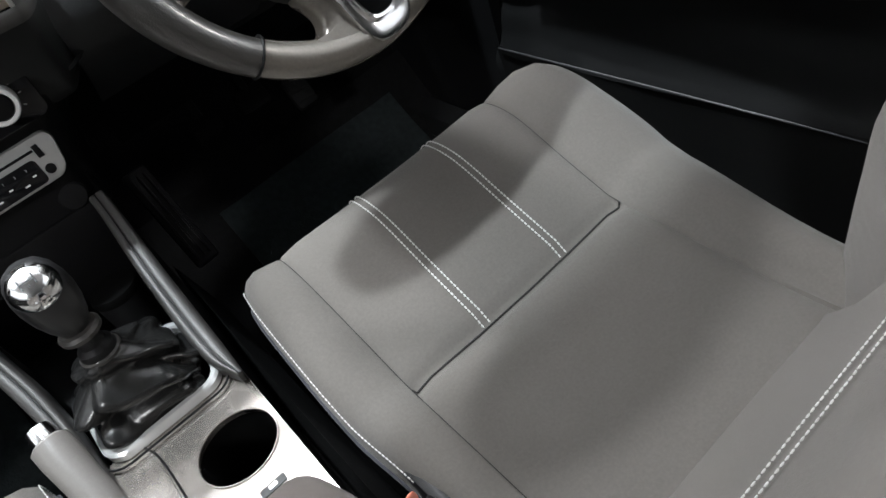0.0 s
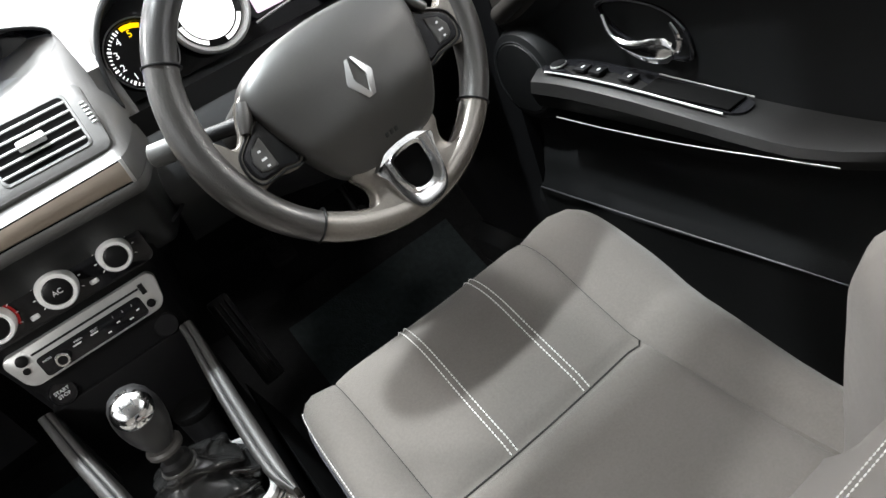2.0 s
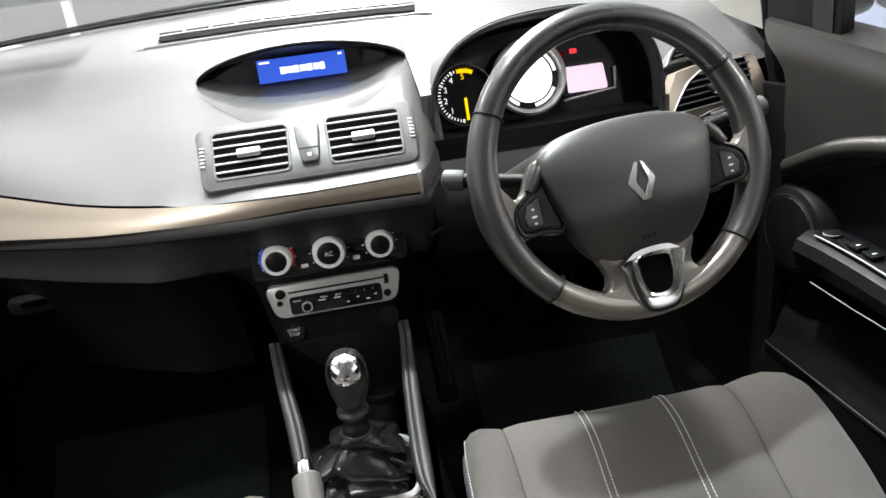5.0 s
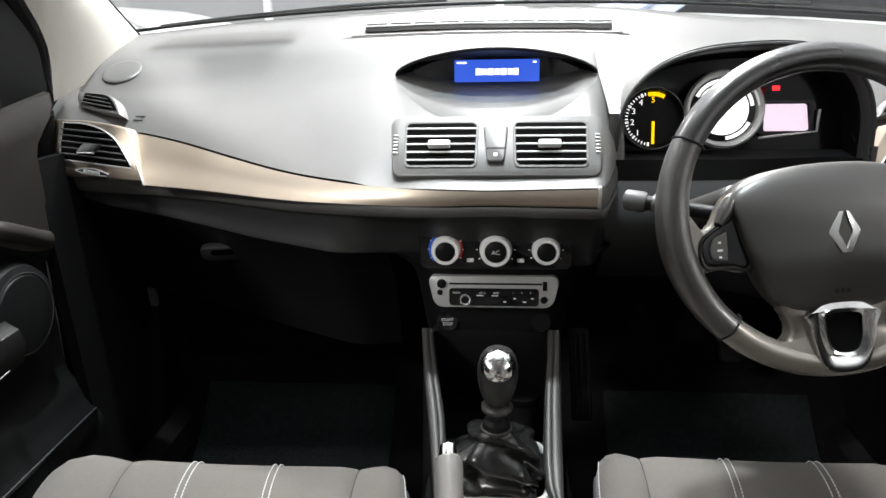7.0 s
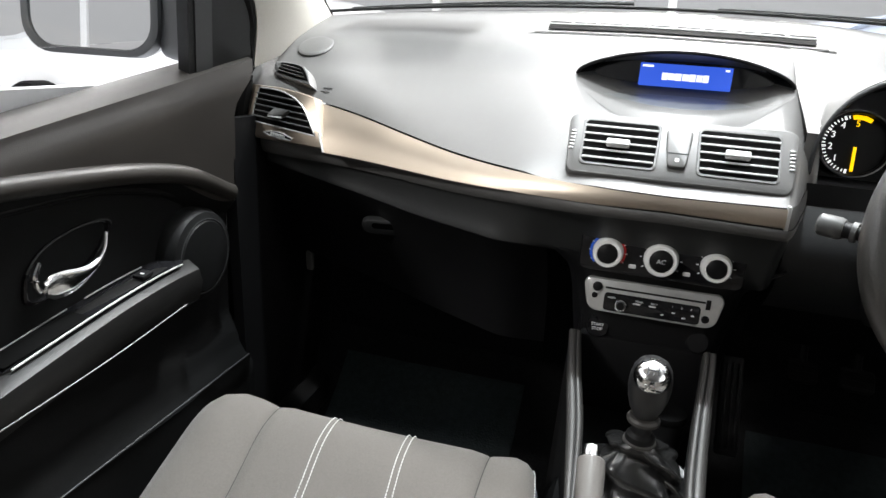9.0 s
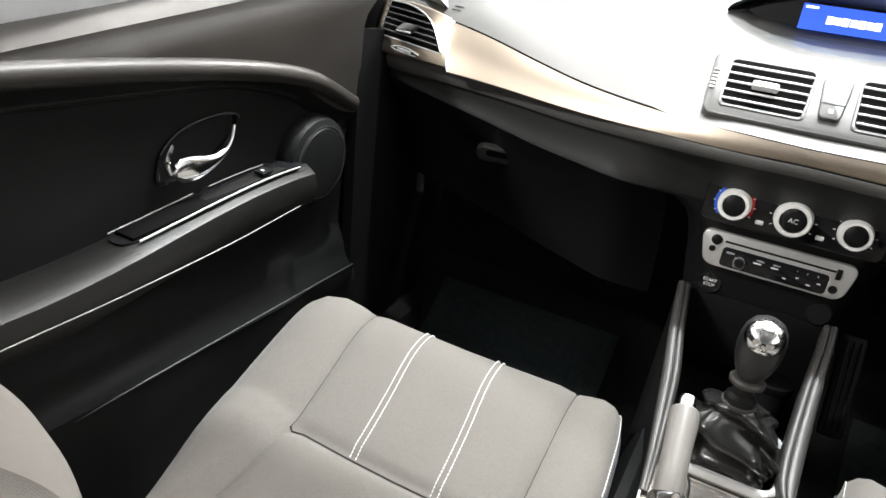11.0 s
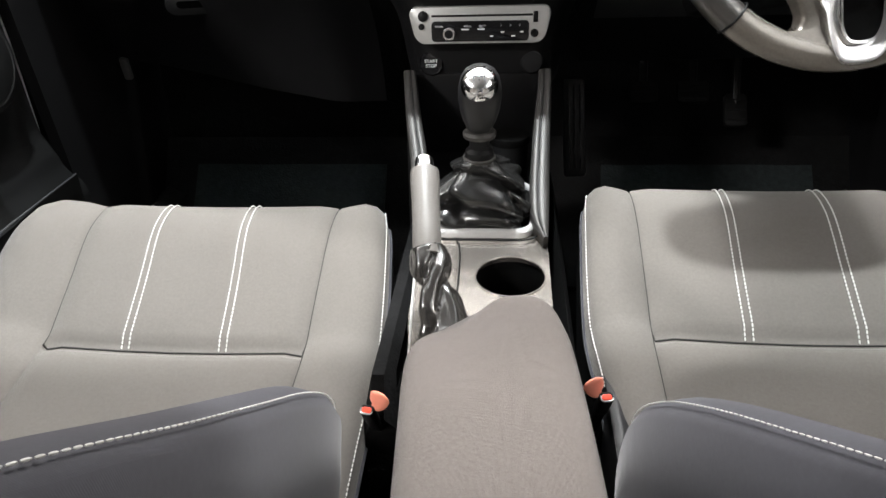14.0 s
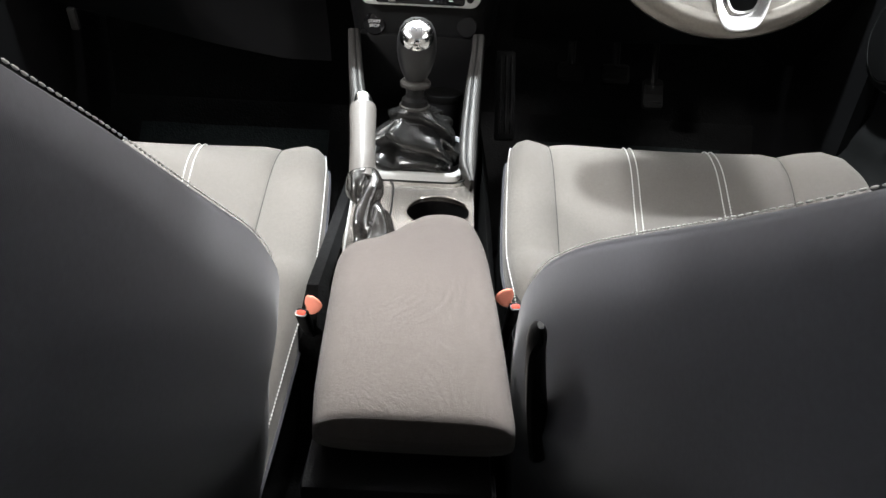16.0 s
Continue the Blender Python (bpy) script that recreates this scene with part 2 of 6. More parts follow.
def block(sx, sy, sz, bevel=0.0, m=None, seg=2, bm=None):
    bm = bm or bmesh.new()
    made = bmesh.ops.create_cube(bm, size=1.0, matrix=Matrix.Diagonal((sx, sy, sz, 1)))["verts"]
    if bevel:
        edges = list({e for v in made for e in v.link_edges})
        made = list({v for f in bmesh.ops.bevel(bm, geom=edges, offset=bevel, segments=seg, profile=0.5, affect="EDGES")["faces"] for v in f.verts} | {v for v in made if v.is_valid})
    if m:
        bmesh.ops.transform(bm, matrix=m, verts=made)
    return bm


def loft(rings, closed=True, caps=True, bm=None):
    """Skin over rings of points, each with the same number of points."""
    bm = bm or bmesh.new()
    vs = [[bm.verts.new(p) for p in ring] for ring in rings]
    k = len(rings[0])
    for a, b in zip(vs, vs[1:]):
        for i in range(k if closed else k - 1):
            j = (i + 1) % k
            bm.faces.new((a[i], a[j], b[j], b[i]))
    if caps and closed:
        bm.faces.new(vs[0][::-1])
        bm.faces.new(vs[-1])
    return bm


def sheet(fn, us, vs, thick=0.0, bm=None):
    """A surface fn(u, v); thick gives it a back by pushing along its normals."""
    bm = loft([[fn(u, v) for u in us] for v in vs], closed=False, bm=bm)
    if thick:
        bmesh.ops.recalc_face_normals(bm, faces=bm.faces)
        bmesh.ops.solidify(bm, geom=bm.faces[:], thickness=thick)
    return bm


def tube(path, radius, n=10, flat=1.0, bm=None, up=(0, 0, 1), caps=True):
    """A tube along points; radius a number or one for each point; flat squeezes it along up."""
    path = [Vector(p) for p in path]
    rad = radius if isinstance(radius, (list, tuple)) else [radius] * len(path)
    rings = []
    for i, p in enumerate(path):
        d = (path[min(i + 1, len(path) - 1)] - path[max(i - 1, 0)]).normalized()
        a = d.cross(Vector(up))
        a = (a if a.length > 1e-4 else d.cross(Vector((1, 0, 0)))).normalized()
        b = a.cross(d).normalized()
        rings.append([p + rad[i] * (math.cos(q) * a + flat * math.sin(q) * b) for q in (2 * math.pi * k / n for k in range(n))])
    return loft(rings, caps=caps, bm=bm)


def lathe(profile, n=32, m=None, bm=None):
    """Turns (radius, height) pairs round z, then puts it at m."""
    rings = [[(max(r, 1e-5) * math.cos(2 * math.pi * k / n), max(r, 1e-5) * math.sin(2 * math.pi * k / n), h) for k in range(n)] for r, h in profile]
    if m:
        rings = [[m @ Vector(p) for p in ring] for ring in rings]
    return loft(rings, caps=False, bm=bm)


def plate(outline, depth, m=None, bevel=0.0, bm=None):
    """A flat plate from a convex outline in x, y, its top at z = 0, pushed down by depth; bevel rounds the top edge."""
    rings = []
    cx = sum(p[0] for p in outline) / len(outline)
    cy = sum(p[1] for p in outline) / len(outline)
    steps = [(0, -depth), (0, -bevel), (0.3 * bevel, -0.3 * bevel), (bevel, 0)] if bevel else [(0, -depth), (0, 0)]
    for inset, z in steps:
        ring = []
        for x, y in outline:
            d = math.hypot(x - cx, y - cy) or 1.0
            ring.append(Vector((x - (x - cx) / d * inset, y - (y - cy) / d * inset, z)))
        rings.append([m @ p for p in ring] if m else ring)
    return loft(rings, bm=bm)


def rounded(w, h, r, n=5, taper=0.0):
    """A rounded rectangle's outline round the origin; taper narrows its lower side."""
    pts = []
    for cx, cy, a in ((w / 2 - r, h / 2 - r, 0), (-w / 2 + r, h / 2 - r, 90), (-w / 2 + r, -h / 2 + r, 180), (w / 2 - r, -h / 2 + r, 270)):
        for k in range(n):
            q = radians(a + 90 * k / (n - 1))
            pts.append((cx + r * math.cos(q), cy + r * math.sin(q)))
    return [(x * (1 - taper * (0.5 - y / h)), y) for x, y in pts]


def frame_ring(outer, inner, depth, m=None, bm=None):
    """A flat frame between two outlines with the same number of points."""
    rings = [[(x, y, z) for x, y in o] for o, z in ((outer, -depth), (outer, -0.0006), ([(x * 0.985, y * 0.985) for x, y in outer], 0), (inner, 0), (inner, -depth))]
    rings = [[m @ Vector(p) for p in r] if m else r for r in rings]
    return loft(rings, caps=False, bm=bm)


def smooth(points, n=8):
    """Points on a Catmull-Rom curve through the given ones."""
    p = [Vector(q) for q in points]
    p = [2 * p[0] - p[1], *p, 2 * p[-1] - p[-2]]
    out = []
    for a, b, c, d in zip(p, p[1:], p[2:], p[3:]):
        for k in range(n):
            t = k / n
            out.append(0.5 * (2 * b + (c - a) * t + (2 * a - 5 * b + 4 * c - d) * t * t + (3 * b - a - 3 * c + d) * t**3))
    return out + [p[-2]]


def curve1(x, pairs):
    """A smooth value at x from (x, value) pairs."""
    xs, ys = [p[0] for p in pairs], [p[1] for p in pairs]
    if x <= xs[0]:
        return ys[0]
    if x >= xs[-1]:
        return ys[-1]
    k = max(i for i in range(len(xs)) if xs[i] <= x)
    t = (x - xs[k]) / (xs[k + 1] - xs[k])
    h = xs[k + 1] - xs[k]
    s0 = (ys[k + 1] - ys[k - 1]) / (xs[k + 1] - xs[k - 1]) if k else (ys[1] - ys[0]) / (xs[1] - xs[0])
    s1 = (ys[k + 2] - ys[k]) / (xs[k + 2] - xs[k]) if k + 2 < len(xs) else (ys[k + 1] - ys[k]) / h
    return (2 * t**3 - 3 * t * t + 1) * ys[k] + (t**3 - 2 * t * t + t) * h * s0 + (3 * t * t - 2 * t**3) * ys[k + 1] + (t**3 - t * t) * h * s1


def stitches(path, normal, pitch=0.0054, length=0.0044, r=0.00062, bm=None):
    """Small thread stitches along a path, lying on a surface with that normal."""
    bm = bm or bmesh.new()
    path = [Vector(p) for p in path]
    left = 0.0
    for a, b in zip(path, path[1:]):
        d = b - a
        size = d.length
        if size < 1e-7:
            continue
        d /= size
        while left < size:
            p = a + d * left
            side = d.cross(Vector(normal)).normalized() * r
            rise = side.cross(d).normalized() * r
            rings = [[p + d * s + k * (q * side + w * rise) for q, w in ((1, -1), (1, 0.4), (0, 1), (-1, 0.4), (-1, -1))] for s, k in ((0, 0.4), (0.25 * length, 1.0), (0.75 * length, 1.0), (length, 0.4))]
            loft(rings, bm=bm)
            left += pitch
        left -= size
    return bm


def text_mesh(body, size, m, material, parent, name="lettering"):
    cu = bpy.data.curves.new(name, "FONT")
    cu.body, cu.size, cu.align_x, cu.align_y, cu.extrude = body, size, "CENTER", "CENTER", 0.0003
    tmp = bpy.data.objects.new(name, cu)
    me = bpy.data.meshes.new_from_object(tmp)
    bpy.data.objects.remove(tmp)
    me.transform(m)
    me.materials.append(material)
    ob = new(name, me)
    ob.parent = parent
    if parent.type == "EMPTY":
        ob.matrix_parent_inverse = parent.matrix_basis.inverted()
    return ob


def facing(x, y, z, lean=0.0, turn=0.0):
    """A pose whose x goes right, y up and z towards the seats; lean tips its top away, turn swings it about the upright."""
    return pose(x, y, z, 90 - lean, 0, turn)


def span(a, b, n):
    return [a + (b - a) * k / (n - 1) for k in range(n)]

# ---- hall and car shell ----
MID = 0.012  # the car's middle line


def hall():
    bm = bmesh.new()
    bmesh.ops.create_grid(bm, x_segments=8, y_segments=8, size=9.0)
    solo("ground", bm, FLOOR_HALL, "pale polished showroom floor", "floor", "structure")
    for k in range(7):  # posts of the glazed fronts
        for x, y in ((-9.0 + 3.0 * k, 9.1), (-9.1, -9.0 + 3.0 * k), (-9.0 + 3.0 * k, -9.1), (9.1, -9.0 + 3.0 * k)):
            t = thing("glazing_post", (x, y, 0), "slim white post of the showroom's glazed front", "post", "glazing posts")
            part("upright", block(0.10, 0.10, 4.4, 0.01, pose(x, y, 2.2)), WALL_HALL, t)
    solo("ceiling", block(18.2, 18.2, 0.2, m=pose(0, 0, 4.5)), CEILING_GLOW, "unseen white showroom ceiling with an added glow", "ceiling", "structure")
    for (x, y, z), target, sx, sy, watts, colour in LAMPS:
        area_lamp("added_lamp", (x, y, z), target, sx, sy, watts, colour)
        # The fixture is made up to go with each added lamp.
        t = thing("added_ceiling_light", (x, y, 4.4), "unseen white ceiling light added under the hall ceiling", "ceiling light", "ceiling lights")
        part("housing", block(sx + 0.1, sy + 0.1, 0.06, 0.01, pose(x, y, z + 0.13)), WALL_HALL, t)
        part("hanger", tube([(x, y, z + 0.14), (x, y, 4.41)], 0.008, 8), WALL_HALL, t)
        part("diffuser", block(sx, sy, 0.03, 0.005, pose(x, y, z + 0.09)), PANEL_LIT, t, "glowing white diffuser")


hall()


def windscreen_edge(x):
    """Base of the windscreen: y and z."""
    k = (x - MID) / 0.75
    return 1.455 - 0.04 * k * k, 1.238 - 0.040 * k * k


def header_edge(x):
    k = (x - MID) / 0.6
    return 0.62 - 0.05 * k * k, 1.535 - 0.02 * k * k


def shell():
    def screen(u, v):
        x0, x1 = MID + 0.765 * u, MID + 0.62 * u
        (ya, za), (yb, zb) = windscreen_edge(x0), header_edge(x1)
        return (x0 + (x1 - x0) * v, ya + (yb - ya) * v, za + (zb - za) * v + 0.05 * v * (1 - v))
    t = thing("windscreen", (MID, 1.4, 1.22), "clear curved windscreen over the dashboard", "windscreen", kind="structure")
    pane = part("pane", sheet(screen, span(-1, 1, 17), span(0, 1, 7), 0.004), GLASS, t, "clear laminated glass")
    pane.visible_shadow = False
    seal = [Vector(screen(u, 0)) + Vector((0, -0.004, 0.002)) for u in span(-1, 1, 21)]
    part("seal", tube(seal, 0.0032, 8), RUBBER, t, "black rubber edge")
    for s in (-1, 1):
        a = [Vector(screen(s, v)) for v in span(-0.04, 1, 9)]

        mx = lambda x, s=s: x if s < 0 else 2 * MID - x
        rear = smooth([(mx(-0.738), 1.085, 1.085), (mx(-0.716), 1.055, 1.20), (mx(-0.672), 0.86, 1.36), (mx(-0.625), 0.60, 1.515)], 6)

        def cover(u, v, a=a, rear=rear, s=s):
            k = v * 8
            i = min(7, int(k))
            f = Vector(a[i]).lerp(Vector(a[i + 1]), k - i) + Vector((-s * 0.006, -0.006, 0.0))
            k = v * (len(rear) - 1)
            i = min(len(rear) - 2, int(k))
            r = rear[i].lerp(rear[i + 1], k - i)
            return f.lerp(r, u) + Vector((-s, -0.2, 0.1)) * 0.022 * math.sin(math.pi * u) ** 0.8
        t = thing("a_pillar", (MID + s * 0.76, 1.3, 1.2), "pale cloth-covered windscreen pillar beside the dashboard", "pillar", "windscreen pillars")
        part("cover", sheet(cover, span(0, 1, 14), span(0, 1, 20), 0.006), PILLAR, t)
        gap = [(mx(-0.752), 1.04, 0.60), (mx(-0.755), 1.052, 0.85), (mx(-0.756), 1.062, 0.98), (mx(-0.750), 1.072, 1.05)]
        edge = smooth(gap + [p + Vector((s * 0.012, -0.012, 0)) for p in rear[::3]], 4)
        part("door_seal", tube(edge, 0.018, 10), RUBBER, t, "black rubber door seal")
        part("seal_foot", block(0.024, 0.13, 0.12, 0.008, pose(mx(-0.770), 1.135, 1.045)), RUBBER, t)
        part("glass_seal", tube([p + Vector((-s * 0.010, -0.010, 0.0)) for p in a], 0.005, 8), RUBBER, t, "black rubber edge of the windscreen")
        rail = [a[-1] + Vector((s * 0.03, 0, -0.01)), (MID + s * 0.66, 0.2, 1.555), (MID + s * 0.67, -0.6, 1.55), (MID + s * 0.62, -1.4, 1.45)]
        solo("roof_rail", tube(smooth(rail, 5), 0.045, 10), PILLAR, "pale cloth-covered roof rail above the door", "roof rail", "structure")
        post = [(MID + s * 0.67, -0.30, 1.55), (MID + s * 0.74, -0.26, 1.1), (MID + s * 0.76, -0.2, 0.35)]
        solo("b_pillar", tube(smooth(post, 5), 0.06, 10, flat=0.6, up=(1, 0, 0)), PILLAR, "pale door pillar beside the seat", "pillar", "structure")
        rear = lambda u, v, s=s: (MID + s * (0.77 - 0.12 * max(0, v - 0.7)), -0.2 - 1.5 * u, 0.28 + 0.72 * v)
        solo("rear_side_panel", sheet(rear, span(0, 1, 4), span(0, 1, 6), 0.03), DOOR, "dark plastic rear side panel", "side panel", "structure")
    roof = lambda u, v: (MID + 0.66 * u, header_edge(MID + 0.62 * u)[0] * (1 - v) - 1.55 * v, header_edge(MID)[1] - 0.03 * u * u + 0.05 * math.sin(v * 2.6) - 0.08 * v * v)
    solo("roof_lining", sheet(roof, span(-1, 1, 11), span(0, 1, 9), 0.03), LINING, "pale cloth roof lining", "roof lining", "structure")
    for s in (-1, 1):
        quarter = lambda u, v, s=s: (MID + s * (0.76 - 0.12 * v), -0.95 - 0.75 * u + 0.1 * v, 0.98 + 0.52 * v)
        solo("c_pillar", sheet(quarter, span(0, 1, 4), span(0, 1, 5), 0.04), LINING, "grey cloth rear quarter pillar", "pillar", "structure")
        glass = lambda u, v, s=s: (MID + s * (0.775 - 0.12 * v), -0.30 - 0.70 * u, 1.02 + 0.50 * v)
        solo("rear_side_window", sheet(glass, span(0, 1, 4), span(0, 1, 4)), GLASS_DARK, "dark tinted rear side window", "window", "structure")
    rear_pane = lambda u, v: (MID + (0.72 - 0.10 * v) * u, -1.64 + 0.14 * v, 1.04 + 0.42 * v)
    solo("rear_window", sheet(rear_pane, span(-1, 1, 6), span(0, 1, 4)), GLASS_DARK, "dark tinted rear window", "window", "structure")
    back = lambda u, v: (MID + 0.75 * u, -1.72 + 0.1 * v, 0.25 + 0.80 * v)
    solo("rear_bulkhead", sheet(back, span(-1, 1, 3), span(0, 1, 3), 0.03), CARPET, "dark carpeted rear bulkhead", "bulkhead", "structure")
    bm = block(1.58, 3.2, 0.03, m=pose(MID, -0.12, 0.285))
    solo("floor", bm, CARPET, "black carpeted car floor", "floor", "structure")
    fire = lambda u, v: (MID + 0.78 * u, 1.30 + 0.20 * v, 0.30 + 0.85 * v)
    solo("firewall", sheet(fire, span(-1, 1, 3), span(0, 1, 5), 0.02), CARPET, "black carpeted firewall under the dashboard", "firewall", "structure")
    toe = lambda u, v: (MID + 0.78 * u, 1.05 + 0.27 * v, 0.302 + 0.20 * v * v)
    solo("toe_board", sheet(toe, span(-1, 1, 3), span(0, 1, 6), 0.012), CARPET, "black carpeted sloping toe board", "toe board", "structure")
    for s in (-1, 1):
        sill = [(MID + s * 0.70, -0.3, 0.34), (MID + s * 0.70, 0.9, 0.345), (MID + s * 0.69, 1.25, 0.38)]
        solo("door_sill", tube(sill, 0.05, 8, flat=0.9), DOOR, "black plastic door sill trim", "door sill", "structure")
        side = lambda u, v, s=s: (MID + s * (0.715 + 0.03 * v), 0.98 + 0.46 * u, 0.32 + 0.68 * v)
        solo("kick_panel", sheet(side, span(0, 1, 5), span(0, 1, 5), 0.02), BLACK, "black plastic kick panel ahead of the door", "kick panel", "structure")
    for s, xa, xb in ((-1, -0.70, -0.10), (1, 0.06, 0.62)):
        w = thing("wiper", (xa, 1.50, 1.23), "black wiper lying at the foot of the windscreen", "wiper", "wipers")
        part("blade", tube([(xa + (xb - xa) * k, windscreen_edge(xa + (xb - xa) * k)[0] + 0.012 + 0.01 * k, windscreen_edge(xa + (xb - xa) * k)[1] + 0.006 + 0.005 * k) for k in span(0, 1, 8)], 0.0035, 6), RUBBER, w)
        part("arm", tube([(xa + (xb - xa) * k, windscreen_edge(xa + (xb - xa) * k)[0] + 0.030, windscreen_edge(xa + (xb - xa) * k)[1] + 0.006 + 0.008 * k) for k in span(0.3, 1, 6)], [0.004 + 0.001 * k for k in range(6)], 6, flat=0.6), BLACK, w)
    bonnet = lambda u, v: (MID + 0.8 * u, 1.462 - 0.04 * u * u + 1.0 * v, 1.222 - 0.04 * u * u - 0.22 * v * v)
    solo("bonnet", sheet(bonnet, span(-1, 1, 9), span(0, 1, 6), 0.02), PAINT_WHITE, "white painted car bonnet", "bonnet", "structure")


shell()

# ---- dashboard ----


def ease(t):
    t = min(1.0, max(0.0, t))
    return t * t * (3 - 2 * t)


def front_y(x):
    """The dashboard's front edge: proud in the middle, falling back to both sides."""
    if x < 0.1:
        return 0.84 + 0.22 * ease((-0.05 - x) / 0.6) + 0.28 * max(0.0, -0.65 - x)
    return 0.84 + 0.16 * ease((x - 0.138) / 0.058)


def trim_top(x):
    return curve1(-abs(x - 0.0), [(-0.76, 1.05), (-0.6, 1.038), (-0.5, 1.025), (-0.4, 1.009), (-0.3, 0.996), (-0.2, 0.990), (-0.05, 0.986), (0.0, 0.985)])


def trim_low(x):
    return curve1(-abs(x), [(-0.76, 0.955), (-0.57, 0.952), (-0.41, 0.954), (-0.3, 0.956), (-0.17, 0.962), (0.0, 0.966)])


def dash_top(x, v):
    """From the trim's upper edge (v = 0) to the windscreen (v = 1)."""
    k = ease((abs(x) - 0.10) / 0.5)
    ty, tz = front_y(x) + 0.003, trim_top(x)
    wy, wz = windscreen_edge(x)
    wz -= 0.022
    cy, cz = (front_y(min(x, 0.1)) if x < 0.3 else ty) + 0.18 - 0.10 * k, 1.10 + 0.032 * k
    a, b, c = (1 - v) ** 2, 2 * v * (1 - v), v * v
    y = a * ty + b * cy + c * wy
    shelf = 0.007 * math.exp(-(((y - 0.872) / 0.022) ** 2)) * ease((0.19 - abs(x)) / 0.05)
    rise = 0.016 * ease((y - 1.12) / 0.10)
    return Vector((x, y, a * tz + b * cz + c * wz - shelf + rise))


def on_dash(x, y):
    """Height of the dashboard's top at x and y."""
    lo, hi = 0.0, 1.0
    for _ in range(30):
        m = (lo + hi) / 2
        lo, hi = (m, hi) if dash_top(x, m).y < y else (lo, m)
    return dash_top(x, lo)


dash = thing("dashboard", (MID, 1.1, 0.7), "grey soft-plastic dashboard with a satin bronze trim strip", "dashboard")
LEFT = -0.765
top_us = span(LEFT, 0.134, 54) + span(0.139, 0.197, 20)
body = part("upper_pad", sheet(lambda x, v: dash_top(x, v), top_us, span(0, 1, 28)), DASH, dash, "grained grey upper pad")


def band(z_a, z_b, out_a, out_b, xs, rows=4, flare=0.0, bulge=0.004):
    """A band that follows the dashboard's front edge between two heights; out pushes it towards the seats."""
    def at(x, v):
        z = z_a(x) + (z_b(x) - z_a(x)) * v
        return (x, front_y(x) - out_a - (out_b - out_a) * v - bulge * math.sin(math.pi * v) - flare * ease(-x / 0.6) * (1 - v), z)
    return sheet(at, xs, span(0, 1, rows))


def trim(u, v):
    """The metal strip from its slanting left end (u = 0) to the stack's corner, bottom to top."""
    x = -0.545 - 0.040 * v + (0.682 + 0.040 * v) * u
    low, high = trim_low(x) + 0.008 * ease(-x / 0.6), trim_top(x) - 0.0015
    return (x, front_y(x) - 0.006 + 0.002 * v - 0.09 * (high - low) * math.sin(math.pi * v) - 0.045 * ease(-x / 0.6) * (1 - v), low + (high - low) * v)


part("trim_strip", sheet(trim, span(0, 1, 50), span(0, 1, 10)), BRONZE, dash, "satin bronze trim strip")
h = trim_top(0.139) - trim_low(0.139)
part("trim_end", block(0.004, 0.012, h + 0.004, 0.001, pose(0.139, front_y(0.139) - 0.002, trim_low(0.139) + h / 2)), SILVER, dash)
part("trim_end", tube([Vector(trim(0, v)) + Vector((-0.001, -0.001, 0)) for v in span(0, 1, 9)], 0.0020, 8), SILVER, dash, "thin silver seam at the trim's end")
part("corner_cap", band(lambda x: trim_low(x) - 0.002, lambda x: trim_top(x) + 0.001, 0.004, 0.001, span(0.1385, 0.197, 20), 4), DASH, dash, "grey rounded dashboard corner")
edge_low = lambda x: trim_low(x) - 0.016 - 0.004 * ease(-x / 0.5)
part("lip", band(lambda x: edge_low(x), lambda x: trim_low(x) - 0.001 + 0.007 * ease(-x / 0.6), 0.002, 0.010, span(LEFT, 0.134, 46) + span(0.139, 0.197, 18), 5, 0.0), DASH, dash, "grey padded lip below the trim")
lip_under = lambda x, v: (x, front_y(x) - 0.002 + 0.05 * v, edge_low(x) - 0.002 * v)
part("lip_underside", sheet(lip_under, span(LEFT, 0.134, 46) + span(0.139, 0.197, 18), span(0, 1, 3)), BLACK, dash)
# glovebox side of the dashboard
glove_low = lambda x: curve1(x, [(-0.765, 0.930), (-0.70, 0.918), (-0.57, 0.897), (-0.385, 0.884), (-0.23, 0.883), (-0.109, 0.872), (0.0, 0.862), (0.18, 0.862)])


def glove(x, v):
    """Charcoal band below the lip, its foot rolled under."""
    back = 0.062 * ease((x + 0.24) / 0.12)
    if v <= 0.7:
        q = v / 0.7
        return (x, front_y(x) + 0.006 + back * q + 0.005 * math.sin(math.pi * q), edge_low(x) + (glove_low(x) - edge_low(x)) * q)
    q = (v - 0.7) / 0.3
    return (x, front_y(x) + 0.006 + back + 0.018 * q, glove_low(x) - 0.006 * math.sin(1.57 * q))


def glove_door(x, v):
    return (x, front_y(x) + 0.012 + 0.062 * ease((x + 0.24) / 0.12) + 0.10 * v + 0.02 * math.sin(3.14 * v), glove_low(x) - 0.004 - 0.19 * v ** 1.1)


part("lower_band", sheet(glove, span(LEFT, -0.109, 44) + span(-0.10, 0.134, 14) + span(0.139, 0.197, 16), span(0, 1, 15)), BAND, dash, "charcoal band below the trim")
box = part("glovebox_door", sheet(glove_door, span(-0.735, -0.150, 36), span(0, 1, 12)), BLACK, dash, "black glovebox door")
gx, gv = -0.447, 0.34
gp = Vector(glove_door(gx, gv))
part("handle", plate(rounded(0.105, 0.034, 0.016, 6), 0.012, facing(gp.x, gp.y - 0.004, gp.z, -30, 12), 0.004), DASH_DARK, box, "dark recessed lid handle")
